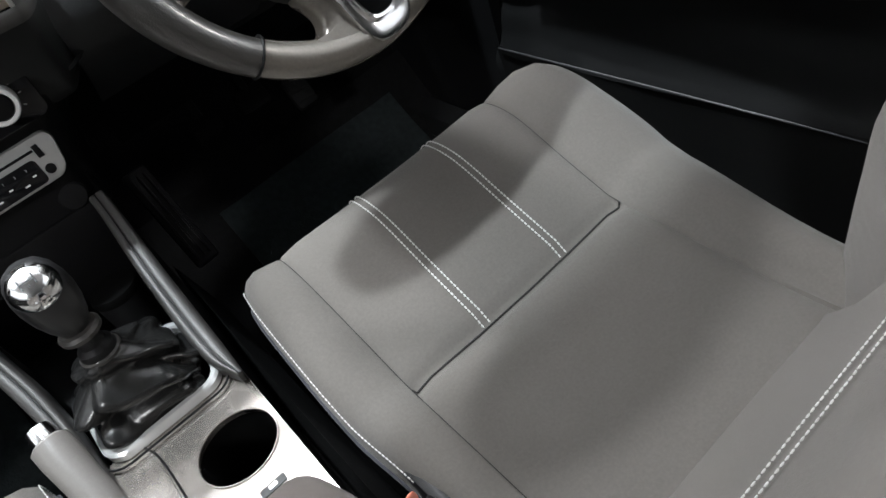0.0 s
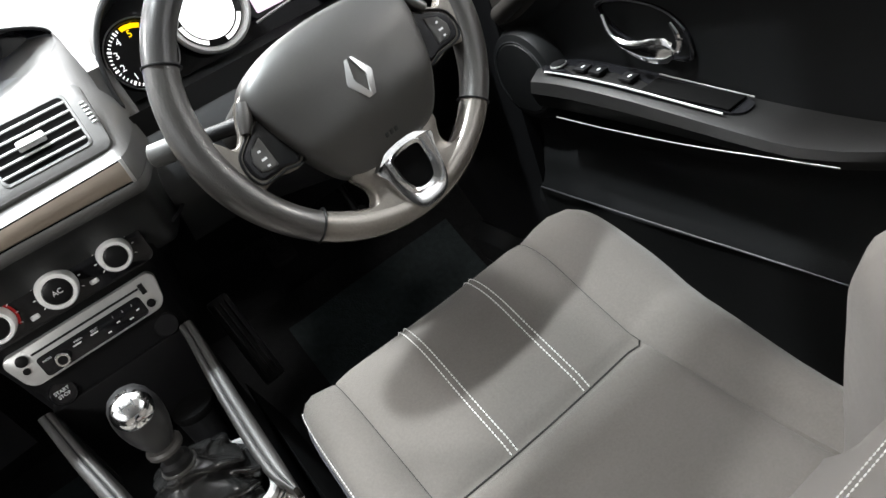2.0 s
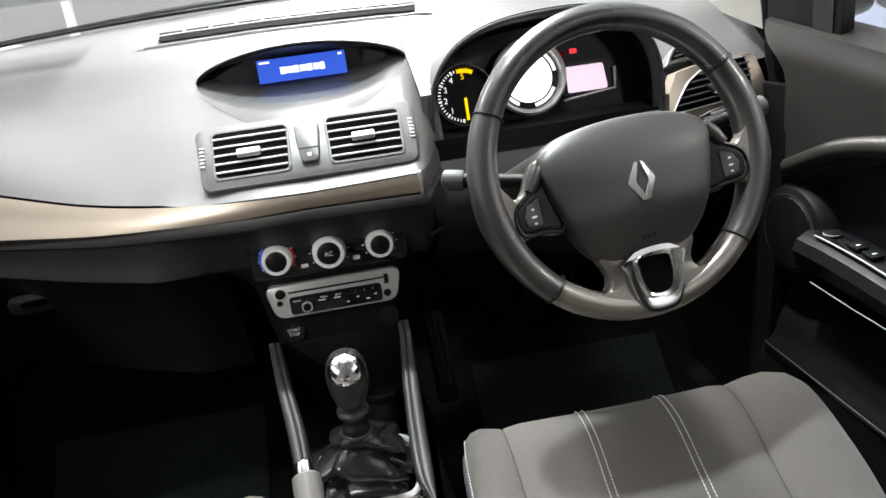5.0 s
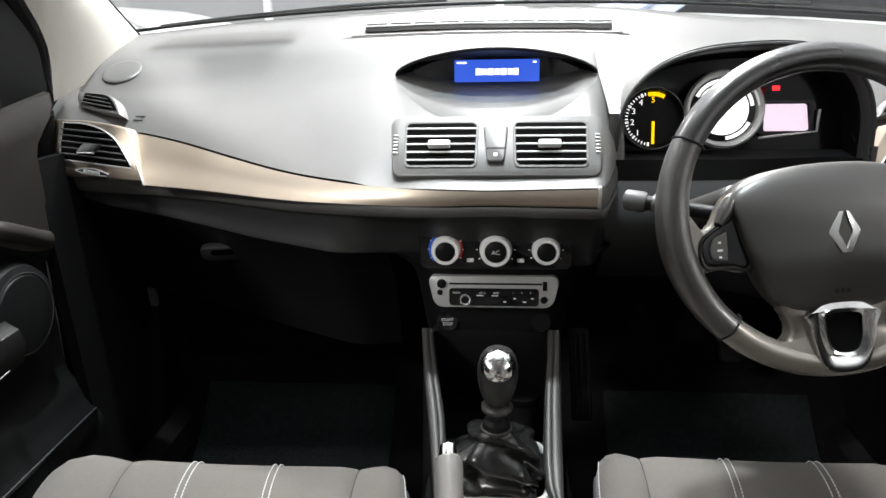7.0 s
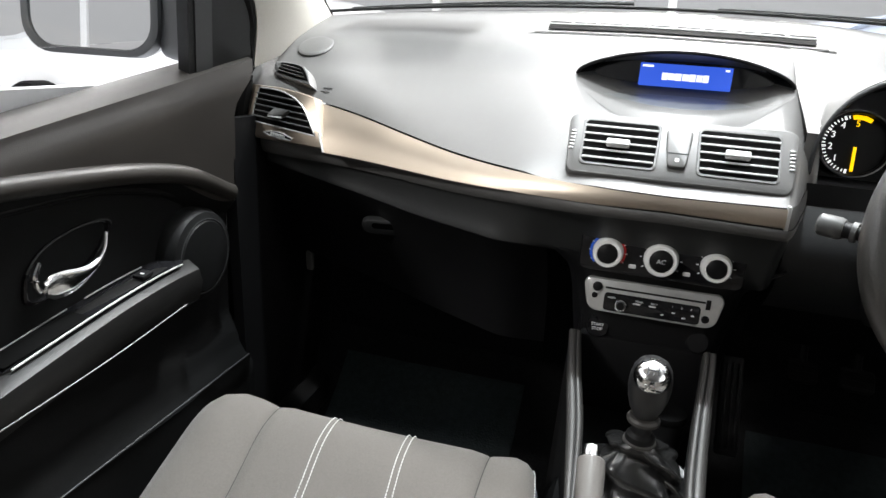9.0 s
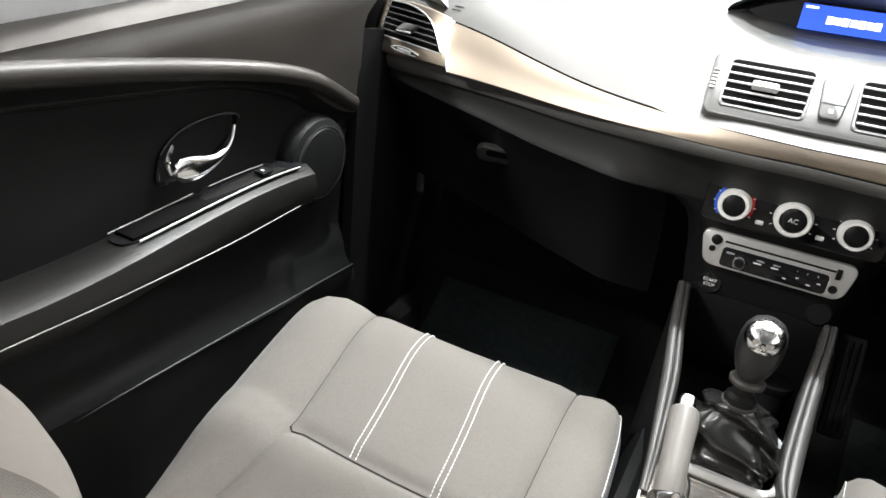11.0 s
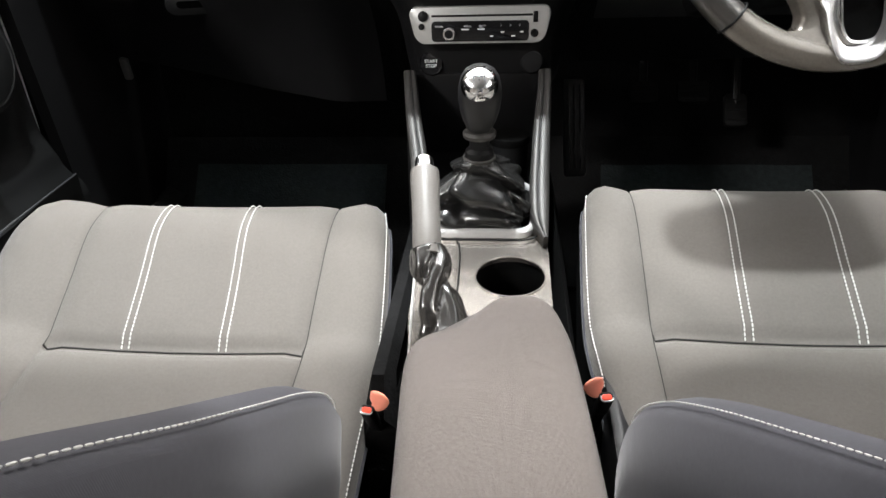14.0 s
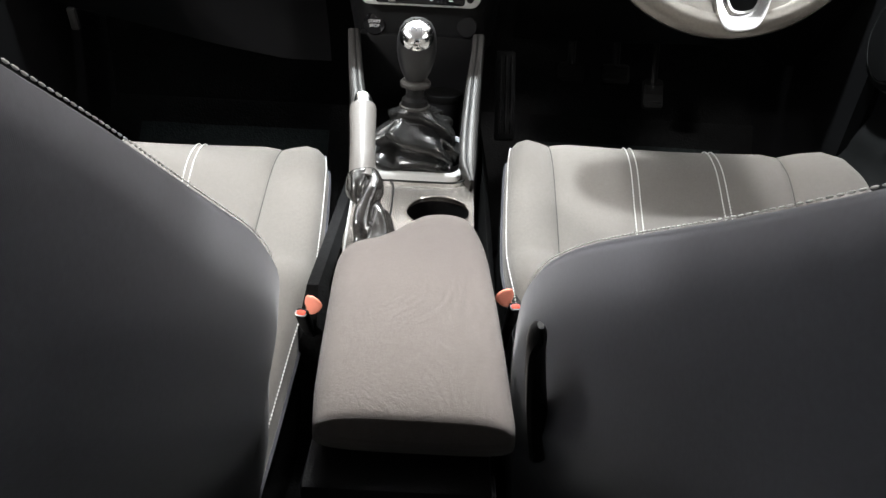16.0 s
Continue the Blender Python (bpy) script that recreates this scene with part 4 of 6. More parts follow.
def side_vents(s):
    """The two vents at a dashboard end; s is -1 for the passenger's side."""
    vm = facing(-0.655, 1.045, 1.003, 14, -18) if s < 0 else facing(0.646, 1.032, 1.000, 14, 13)
    sg = -s
    turned = lambda pts: [(sg * x, y) for x, y in pts][::-sg]
    brow_line = smooth([(-0.064, 0.0472, 0), (-0.0157, 0.0462, 0), (0.0229, 0.0382, 0), (0.052, 0.024, 0), (0.0724, 0.0037, 0), (0.0930, -0.0215, 0)], 6)
    rim_i = [(-0.0700, -0.0140), (-0.0690, 0.015)] + [(q.x, q.y) for q in brow_line] + [(0.0155, -0.0178)]
    rim_o = [(-0.1120, -0.0425), (-0.1035, -0.010), (-0.0980, 0.020), (-0.0874, 0.0520), (-0.0166, 0.0525), (0.039, 0.0475), (0.0735, 0.0415), (0.1010, -0.0031), (0.1215, -0.0400), (0.0193, -0.0412)]
    surround = part("side_vent_surround", plate(turned(rim_o), 0.02, vm @ pose(0, 0, 0.004), 0.005), BRONZE, dash, "satin bronze side vent surround")
    # Flat sheet whose black replaces the shade within the vent.
    part("vent_back", plate(turned(rim_i), 0.001, vm @ pose(0, 0, 0.0050)), UNLIT_BLACK, surround, "flat black sheet for the vent's dark depth")
    part("vent_rim", tube([vm @ Vector((sg * x, y, 0.0052)) for x, y in rim_i + rim_i[:1]], 0.0014, 8), SILVER, surround, "bright vent edge")
    for k in range(5):
        y = 0.0345 - 0.0103 * k
        end = curve1(-y, [(-0.048, -0.030), (-0.0462, -0.0157), (-0.0382, 0.0229), (-0.024, 0.052), (-0.0037, 0.0724), (0.0215, 0.0930)]) - 0.001
        part("slat", block(end + 0.0685, 0.0018, 0.004, 0.0005, vm @ pose(sg * (end - 0.0685) / 2, y, 0.0068, -20, 0, -2.6 * sg)), STALK_GREY, surround)
    part("slider", plate(turned([(-0.026, 0.000), (-0.014, 0.0135), (0.026, 0.0150), (0.013, 0.001)]), 0.006, vm @ pose(0, 0, 0.012, -8), 0.0015), DASH, surround, "grey vent slider")
    part("slider_edge", block(0.036, 0.0030, 0.004, 0.001, vm @ pose(-0.006 * sg, -0.0012, 0.010, 0, 0, 1.5 * sg)), SLAT, surround, "bright slider edge")
    lens = [(p.x, p.y) for p in smooth([(-0.034, -0.0305, 0), (-0.014, -0.0262, 0), (0.014, -0.0270, 0), (0.042, -0.0335, 0)], 5) + smooth([(0.038, -0.0365, 0), (0.012, -0.0362, 0), (-0.014, -0.0345, 0)], 4)]
    # Dark sheet on the surround, standing for the shaded opening.
    part("thumbwheel_well", plate(turned(lens), 0.001, vm @ pose(0, 0, 0.0048)), DASH_DARK, surround, "flat dark sheet for the thumbwheel opening's shade")
    part("thumbwheel_edge", tube([vm @ Vector((sg * x, y, 0.0052)) for x, y in lens + lens[:1]], 0.0010, 6), SILVER, surround)
    for k in range(8):
        part("thumbwheel_rib", block(0.0034, 0.0062, 0.004, 0.0008, vm @ pose(sg * (-0.012 + 0.0046 * k), -0.0308 - 0.0003 * k, 0.0050)), SILVER, surround)
    um = facing(-0.665, 1.095, 1.078, 32, -18) if s < 0 else facing(0.632, 1.078, 1.066, 32, 13)
    outer = [(q.x, q.y) for q in smooth([(-0.0418, 0.004, 0), (-0.0405, 0.0185, 0), (0.0165, 0.0165, 0), (0.0448, 0.004, 0), (0.0690, -0.0225, 0)], 5)] + [(0.0193, -0.0182), (-0.0274, -0.0099)]
    hole = [(q.x, q.y) for q in smooth([(-0.0267, 0.0160, 0), (0.0208, 0.0128, 0), (0.0419, 0.0007, 0), (0.0575, -0.0150, 0)], 5)] + [(0.0151, -0.0108), (-0.0265, -0.0035)]
    small = part("demister_vent", plate(turned(outer), 0.02, um @ pose(0, 0, 0.006), 0.004), DASH, dash, "small grey side window vent")
    # Black sheet as the small vent's shaded depth.
    part("vent_back", plate(turned(hole), 0.001, um @ pose(0, 0, 0.0068)), UNLIT_BLACK, small)
    for k in range(3):
        y = 0.0095 - 0.0066 * k
        end = (0.030, 0.040, 0.047)[k]
        part("slat", block(end + 0.024, 0.0012, 0.004, 0.0004, um @ pose(sg * (end - 0.024) / 2, y - 0.002, 0.0078, -20, 0, -7 * sg)), STALK_GREY, small)


side_vents(-1)
side_vents(1)
p = on_dash(-0.658, 1.178)
up = (on_dash(-0.61, 1.178) - p).cross(on_dash(-0.658, 1.21) - p).normalized()
part("speaker_grille", lathe([(0.035, -0.004), (0.035, 0.0005), (0.033, 0.0022), (0.029, 0.0026), (0, 0.003)], 40, Matrix.Translation(p) @ up.to_track_quat("Z", "Y").to_matrix().to_4x4()), DASH, dash, "round grey tweeter grille")
for k in range(2):
    p = on_dash(-0.583, 1.070 + 0.006 * k)
    part("airbag_mark", block(0.018, 0.0012, 0.0016, 0.0004, pose(p.x + 0.002 * k, p.y - 0.001, p.z + 0.001, -35, 0, -8)), DASH_DARK, dash, "small moulded mark")

# ---- steering wheel ----
WHEEL = facing(0.352, 0.697, 0.9955, 16.5, 4.5) @ pose(-0.003, 0, 0, 0, 0, 4)  # x right, y up the wheel, z towards the driver
R_RIM = 0.158
wheel = thing("steering_wheel", WHEEL.translation, "dark leather three-spoke steering wheel with chrome lower insert", "steering wheel")


def rim_bm(a0, a1, n):
    """An arc of the rim from angle a0 to a1 in degrees, swollen at the thumb grips and flattened at the front."""
    rings = []
    for k in range(n + 1):
        a = radians(a0 + (a1 - a0) * k / n)
        side = abs(math.cos(a))
        thick = 0.0158 + 0.0024 * math.exp(-(((math.degrees(math.asin(max(-1, min(1, math.sin(a))))) + 8) / 26) ** 2)) * side
        ring = []
        for j in range(20):
            q = 2 * math.pi * j / 20
            flat = 1 - 0.10 * max(0.0, math.cos(q + math.pi)) ** 2
            ring.append(WHEEL @ Vector(((R_RIM + thick * flat * math.cos(q)) * math.cos(a), (R_RIM + thick * flat * math.cos(q)) * math.sin(a), thick * 1.08 * math.sin(q))))
        rings.append(ring)
    return loft(rings, caps=False)


part("rim", rim_bm(30.5, 149.5, 44), LEATHER, wheel, "dark smooth leather upper rim")
for a0, a1 in ((149.5, 226), (-46, 30.5)):
    part("rim_grip", rim_bm(a0, a1, 30), LEATHER_GRIP, wheel, "dark pitted leather side grip")
part("lower_rim", rim_bm(226, 314, 34), LEATHER_SHEEN, wheel, "satin grey lower rim, paled for sheen")
for a in (30.5, 149.5, 226, 314):
    q = radians(a)
    ring = [WHEEL @ Vector(((R_RIM + 0.0166 * math.cos(w)) * math.cos(q), (R_RIM + 0.0166 * math.cos(w)) * math.sin(q), 0.0180 * math.sin(w))) for w in (2 * math.pi * k / 20 for k in range(21))]
    part("seam_groove", tube(ring, 0.0012, 6), BLACK, wheel)


def dished(outline, depth, m, bevel, rise):
    """A plate with a rounded top edge whose height follows rise(x, y)."""
    cx = sum(p[0] for p in outline) / len(outline)
    cy = sum(p[1] for p in outline) / len(outline)
    rings = []
    for inset, dz in ((0.2 * bevel, -depth), (0, -bevel), (0.12 * bevel, -0.5 * bevel), (0.45 * bevel, -0.15 * bevel), (bevel, 0), (3.2 * bevel, 0.0)):
        ring = []
        for x, y in outline:
            d = math.hypot(x - cx, y - cy) or 1.0
            px, py = x - (x - cx) / d * min(inset, d * 0.7), y - (y - cy) / d * min(inset, d * 0.7)
            ring.append(m @ Vector((px, py, rise(px, py) + dz)))
        rings.append(ring)
    return loft(rings)


def closed_curve(points, n=5):
    p = [Vector((x, y, 0)) for x, y in points]
    k = len(p)
    out = []
    for i in range(k):
        a, b, c, d = p[i - 1], p[i], p[(i + 1) % k], p[(i + 2) % k]
        for j in range(n):
            t = j / n
            q = 0.5 * (2 * b + (c - a) * t + (2 * a - 5 * b + 4 * c - d) * t * t + (3 * b - a - 3 * c + d) * t**3)
            out.append((q.x, q.y))
    return out


SPOKE = [(0.078, 0.026), (0.100, 0.024), (0.110, 0.013), (0.119, -0.003), (0.130, -0.010), (0.140, -0.004), (0.150, 0.010), (0.158, -0.010), (0.158, -0.050), (0.149, -0.078), (0.141, -0.070), (0.134, -0.057), (0.115, -0.054), (0.090, -0.058), (0.075, -0.045)]
KEYPAD = [(0.090, -0.001), (0.112, -0.008), (0.130, -0.019), (0.1345, -0.030), (0.1335, -0.041), (0.127, -0.0485), (0.105, -0.0495), (0.086, -0.0495)]
for s in (-1, 1):
    rise = lambda x, y: 0.0065 + 0.007 * ease((abs(x) - 0.105) / 0.05)
    mirror = lambda pts, s=s: [(s * x, y) for x, y in pts][::s]
    part("spoke", dished(mirror(closed_curve(SPOKE)), 0.018, WHEEL, 0.004, rise), LEATHER_SHEEN, wheel, "satin grey moulded side spoke, paled for sheen", sharp=60)
    pad = part("button_pad", dished(mirror(closed_curve(KEYPAD, 4)), 0.004, WHEEL @ pose(0, 0, 0.0022), 0.0016, rise), GLOSS, wheel, "black switch pad in the spoke")
    groove = [WHEEL @ Vector((s * (0.110 + (x - 0.110) * 1.12), -0.028 + (y + 0.028) * 1.12, rise(x, y) + 0.0016)) for x, y in closed_curve(KEYPAD, 4)]
    part("button_groove", tube(groove + groove[:1], 0.0014, 6), BLACK, wheel)
    key = [(0.108, -0.0135), (0.1225, -0.0205), (0.1275, -0.031), (0.126, -0.041), (0.120, -0.044), (0.108, -0.044)]
    part("cruise_key", dished(mirror(key), 0.003, WHEEL @ pose(0, 0, 0.0042), 0.0012, rise), AIRBAG, pad, "dark grey cruise key")
    for y, w in ((-0.0245, 0.003), (-0.0325, 0.0055), (-0.0395, 0.003)):
        part("button_mark", block(w, 0.0022, 0.0005, m=WHEEL @ pose(s * 0.117, y, 0.0135)), WHITE_MARK, pad)
    part("thumb_rest", tube([WHEEL @ Vector((s * x, y, z)) for x, y, z in ((0.100, 0.018, 0.008), (0.108, 0.006, 0.010), (0.116, -0.006, 0.0115))], [0.006, 0.0075, 0.005], 12), LEATHER_GRIP, wheel, "pitted leather thumb rest")


def pad_outline(k=1.0):
    pts = [(0.0, 0.049), (0.030, 0.0478), (0.060, 0.0435), (0.085, 0.035), (0.099, 0.024), (0.1015, 0.012), (0.097, -0.010), (0.090, -0.035), (0.080, -0.062), (0.066, -0.087), (0.050, -0.101), (0.028, -0.107), (0, -0.109)]
    half = [(p.x, p.y) for p in smooth([(x, y, 0) for x, y in pts], 3)]
    return [(x * k, -0.025 + (y + 0.025) * k) for x, y in half + [(-x, y) for x, y in half[-2:0:-1]]]


def pad_height(x, y, k):
    """Front of the airbag cover: a shallow dome that falls back along its upper and lower edges."""
    up = max(0.0, (y + 0.005) / 0.055)
    low = max(0.0, (-0.045 - y) / 0.065)
    return 0.0305 - 0.022 * up ** 2.0 - 0.022 * low ** 1.5 - 0.012 * (abs(x) / 0.10) ** 2.4


def airbag():
    rings = []
    for k, drop in ((0.95, 0.045), (1.0, 0.026), (0.998, 0.010), (0.985, 0.0045), (0.96, 0.0015), (0.92, 0.0004), (0.85, 0.0), (0.72, 0.0), (0.55, 0.0), (0.35, 0.0), (0.15, 0.0), (0.02, 0.0)):
        rings.append([WHEEL @ Vector((x, y, pad_height(x, y, k) - drop)) for x, y in pad_outline(k)])
    return loft(rings)


part("airbag_cover", airbag(), AIRBAG, wheel, "dark grey airbag cover", sharp=70)
for x in (-0.006, 0.0, 0.006):
    part("moulded_mark", block(0.004, 0.005, 0.0008, 0.0003, WHEEL @ pose(x, -0.083, pad_height(0, -0.083, 1) + 0.0002, 20)), DASH_DARK, wheel)
BADGE = WHEEL @ pose(0.001, -0.0235, 0.0315)
for s in (-1, 1):  # the badge's two folded halves
    half = [(0.0015 * s, 0.0205), (0.0045 * s, 0.0205), (0.0160 * s, 0.0015), (0.0160 * s, -0.0015), (0.0045 * s, -0.0205), (-0.0015 * s, -0.0205), (0.0070 * s, -0.002), (0.0075 * s, 0.002)]
    part("badge", plate(half[::-s], 0.004, BADGE @ pose(0, 0, 0.0016, 0, 9 * s), 0.0009), CHROME_SOFT, wheel, "chrome diamond-shaped badge")
INS = closed_curve([(-0.034, -0.103), (0.034, -0.103), (0.0335, -0.120), (0.0300, -0.140), (0.0235, -0.158), (0.012, -0.1665), (-0.012, -0.1665), (-0.0235, -0.158), (-0.0300, -0.140), (-0.0335, -0.120)], 4)
ins_in = closed_curve([(-0.0145, -0.1065), (0.0145, -0.1065), (0.0175, -0.1185), (0.0165, -0.131), (0.0120, -0.142), (0.0050, -0.1455), (-0.0050, -0.1455), (-0.0120, -0.142), (-0.0165, -0.131), (-0.0175, -0.1185)], 4)


def insert_bm():
    rings = [[WHEEL @ Vector((x * k, -0.128 + (y + 0.128) * k, z - 0.05 * max(0.0, -0.140 - y))) for x, y in o] for o, k, z in ((INS, 1.0, 0.002), (INS, 1.0, 0.0160), (INS, 0.96, 0.0190), (ins_in, 1.45, 0.0185), (ins_in, 1.28, 0.0165), (ins_in, 1.16, 0.0200), (ins_in, 1.02, 0.0190), (ins_in, 0.98, 0.0100))]
    return loft(rings, caps=False)


part("chrome_insert", insert_bm(), CHROME, wheel, "polished chrome spoke insert", sharp=50)
# Black sheet near the surface stands for a shaded hollow.
part("insert_floor", plate(ins_in[::-1], 0.003, WHEEL @ pose(0, 0, 0.0162)), UNLIT_BLACK, wheel, "flat black sheet for the insert's dark hollow")
YOKE = [(p.x, p.y) for p in smooth([(0.0, -0.090, 0), (0.050, -0.088, 0), (0.057, -0.098, 0), (0.052, -0.110, 0), (0.0495, -0.120, 0), (0.053, -0.129, 0), (0.064, -0.1345, 0), (0.085, -0.134, 0), (0.080, -0.146, 0), (0.045, -0.162, 0), (0.0, -0.168, 0)], 5)]
part("lower_spoke", dished((YOKE + [(-x, y) for x, y in YOKE[-2:0:-1]]), 0.022, WHEEL, 0.006, lambda x, y: 0.0105 + 0.004 * ease((-0.12 - y) / 0.03)), LEATHER_SHEEN, wheel, "satin grey moulded lower spoke, paled for sheen", sharp=60)
part("hub", block(0.12, 0.10, 0.05, 0.015, WHEEL @ pose(0, -0.02, -0.03)), BLACK, wheel, "black wheel hub")
col = thing("steering_column", (0.362, 0.83, 0.94), "dark plastic steering column shroud behind the wheel", "steering column")
part("shroud", block(0.125, 0.10, 0.26, 0.02, WHEEL @ pose(0.003, -0.045, -0.19)), BLACK, col)
part("upper_shroud", block(0.150, 0.040, 0.20, 0.016, WHEEL @ pose(0.003, 0.012, -0.175, -4), 3), AIRBAG, col, "grey upper column shroud")
for s, length in ((-1, 0.165), (1, 0.165)):
    base = WHEEL @ Vector((s * 0.06, -0.002 + 0.01 * (s > 0), -0.055))
    tip = WHEEL @ Vector((s * (length + 0.045), 0.024, -0.035)) if s > 0 else Vector((0.164, 0.806, 0.981))
    t = thing("control_stalk", base, "black column stalk with a ribbed grey end", "stalk", "column stalks")
    part("arm", tube([base, base.lerp(tip, 0.7), base.lerp(tip, 0.82)], [0.009, 0.008, 0.010], 12), BLACK, t)
    part("end_cap", tube([base.lerp(tip, 0.80), base.lerp(tip, 0.84), base.lerp(tip, 0.98), tip], [0.011, 0.013, 0.0125, 0.009], 16), STALK_GREY, t, "ribbed dark stalk end")
    part("stalk_ring", tube([base.lerp(tip, 0.70), base.lerp(tip, 0.74)], [0.0115, 0.0115], 16), STALK_GREY, t)

# ---- centre console ----
console = thing("centre_console", (MID, 0.65, 0.31), "black centre console with a brushed top plate and cup holder", "centre console")


def plate_z(y):
    return 0.617 + 0.10 * max(0.0, y - 0.60) * 0.5 + 0.05 * max(0.0, y - 0.72)


def tunnel(u, v):
    q = [(-0.115, 0.31), (-0.105, 0.50), (-0.082, 0.605), (-0.070, plate_z(0.6) - 0.012), (-0.004, plate_z(0.6) - 0.115), (0.098, plate_z(0.6) - 0.115), (0.108, 0.60), (0.128, 0.50), (0.138, 0.31)][u]
    y = 0.02 + 0.96 * v
    return (q[0], y, min(q[1] - 0.004, 0.40 + 0.22 * ease((y - 0.40) / 0.06)))


part("tunnel", sheet(tunnel, list(range(9)), span(0, 1, 49)), CARPET, console, "black carpeted tunnel sides")
HOLE_C, HOLE_R = Vector((0.048, 0.608)), 0.0385


def top_plate():
    """The plate between the shift gaiter and the armrest with a round hole for the cup holder."""
    bm = bmesh.new()
    n = 40
    inner_ring, outer_ring, low = [], [], []
    for k in range(n):
        q = 2 * math.pi * k / n
        c, s = math.cos(q), math.sin(q)
        inner_ring.append(bm.verts.new((HOLE_C.x + HOLE_R * c, HOLE_C.y + HOLE_R * s, plate_z(HOLE_C.y + HOLE_R * s))))
        x0, x1, y0, y1 = -0.012, 0.0915, 0.44, 0.700
        t = min((x1 - HOLE_C.x) / c if c > 1e-6 else (x0 - HOLE_C.x) / c if c < -1e-6 else 9, (y1 - HOLE_C.y) / s if s > 1e-6 else (y0 - HOLE_C.y) / s if s < -1e-6 else 9)
        y = HOLE_C.y + t * s
        outer_ring.append(bm.verts.new((HOLE_C.x + t * c, y, plate_z(y))))
        low.append(bm.verts.new((HOLE_C.x + HOLE_R * c, HOLE_C.y + HOLE_R * s, plate_z(HOLE_C.y) - 0.006)))
    for k in range(n):
        j = (k + 1) % n
        bm.faces.new((inner_ring[k], inner_ring[j], outer_ring[j], outer_ring[k]))
        bm.faces.new((inner_ring[j], inner_ring[k], low[k], low[j]))
    return bm


part("top_plate", top_plate(), PLATE, console, "brushed warm-grey metal plate")
latch = part("latch_plate", plate(rounded(0.024, 0.009, 0.002, 4), 0.002, pose(0.053, 0.545, plate_z(0.545) + 0.0012), 0.0005), DASH_DARK, console, "small dark latch slot")
part("latch_mark", block(0.008, 0.004, 0.0008, m=pose(0.053, 0.545, plate_z(0.545) + 0.0016)), SILVER, latch)
# Walls coloured near black so the inside looks unlit.
cup = part("cup_holder", lathe([(HOLE_R, 0.0), (HOLE_R - 0.001, -0.002), (HOLE_R - 0.003, -0.03), (HOLE_R - 0.006, -0.09), (0, -0.092)], 40, pose(HOLE_C.x, HOLE_C.y, plate_z(HOLE_C.y) - 0.004)), UNLIT_BLACK, console, "deep round cup holder, its inside blackened for shade")
part("rim", tube([(HOLE_C.x + HOLE_R * math.cos(q), HOLE_C.y + HOLE_R * math.sin(q), plate_z(HOLE_C.y + HOLE_R * math.sin(q)) + 0.0005) for q in (2 * math.pi * k / 40 for k in range(41))], 0.0010, 6), PLATE, cup)
part("left_edge", tube(smooth([(-0.060, 0.665, 0.626), (-0.0585, 0.62, 0.621), (-0.054, 0.55, 0.617), (-0.046, 0.46, 0.615)], 6), 0.0014, 8), SILVER, console, "thin silver edge beside the handbrake")
rail_z = lambda y: curve1(y, [(0.46, 0.612), (0.58, 0.616), (0.70, 0.648), (0.80, 0.705), (0.905, 0.772)])
RAILS = {-1: ([(0.62, -0.060), (0.68, -0.066), (0.77, -0.080), (0.83, -0.0915), (0.90, -0.102)], [(0.62, -0.050), (0.68, -0.052), (0.77, -0.058), (0.83, -0.071), (0.90, -0.0845)]),
         1: ([(0.665, 0.0915), (0.70, 0.0935), (0.79, 0.0965), (0.88, 0.101)], [(0.665, 0.0855), (0.70, 0.0715), (0.79, 0.0735), (0.88, 0.083)])}
for s, (outer, inside) in RAILS.items():
    rings, ridge = [], []
    for y in span(outer[0][0], 0.895, 20):
        xo, xi, z = curve1(y, outer), curve1(y, inside), rail_z(y)
        d = Vector((0, 0.02, rail_z(y + 0.01) - rail_z(y - 0.01))).normalized()
        up = Vector((1, 0, 0)).cross(d)
        at = lambda k, h, xo=xo, xi=xi, y=y, z=z, up=up: Vector((xo + (xi - xo) * k, y, z)) + up * h
        rings.append([at(*q) for q in ((0.06, -0.03), (0.0, -0.006), (0.05, -0.001), (0.18, 0.0007), (0.36, 0.0010), (0.50, 0.0008), (0.58, -0.0002), (0.64, 0.0006), (0.80, 0.0006), (0.94, -0.0008), (1.0, -0.004), (0.97, -0.03))])
        ridge.append(at(0.575, 0.0010))
    part("side_rail", loft(rings), SATIN, console, "satin grey side rail", sharp=50)
    part("rail_groove", tube(ridge, 0.0007, 6), BLACK, console)
    web = lambda u, v, outer=outer, s=s: (curve1(0.46 + 0.45 * u, outer) + s * (-0.002 + 0.012 * v), 0.46 + 0.45 * u, (rail_z(0.46 + 0.45 * u) - 0.006) * (1 - v) + 0.36 * v)
    part("side_web", sheet(web, span(0, 1, 16), span(0, 1, 4)), CARPET, console)
part("front_tray", block(0.17, 0.16, 0.01, 0.003, pose(0.004, 0.865, 0.622, 8)), BLACK, console, "black tray under the stack")
part("tray_back", block(0.18, 0.02, 0.16, 0.004, pose(0.004, 0.925, 0.68, 8)), BLACK, console)
ash = thing("ashtray_canister", (0.047, 0.838, 0.628), "round black lidded canister in the console tray", "canister")
part("cup", lathe([(0.024, 0), (0.0265, 0.055)], 36, pose(0.045, 0.845, 0.628)), BLACK, ash)
part("lid", lathe([(0.0270, 0.054), (0.0280, 0.058), (0.0265, 0.064), (0, 0.066)], 36, pose(0.045, 0.845, 0.628)), UNLIT_BLACK, ash, "flat black lid")

# gear lever
gear = thing("gear_lever", (0.012, 0.70, 0.62), "black gear lever with a chrome-topped knob and leatherette gaiter", "gear lever")
GM = pose(0.014, 0.741, 0.629)
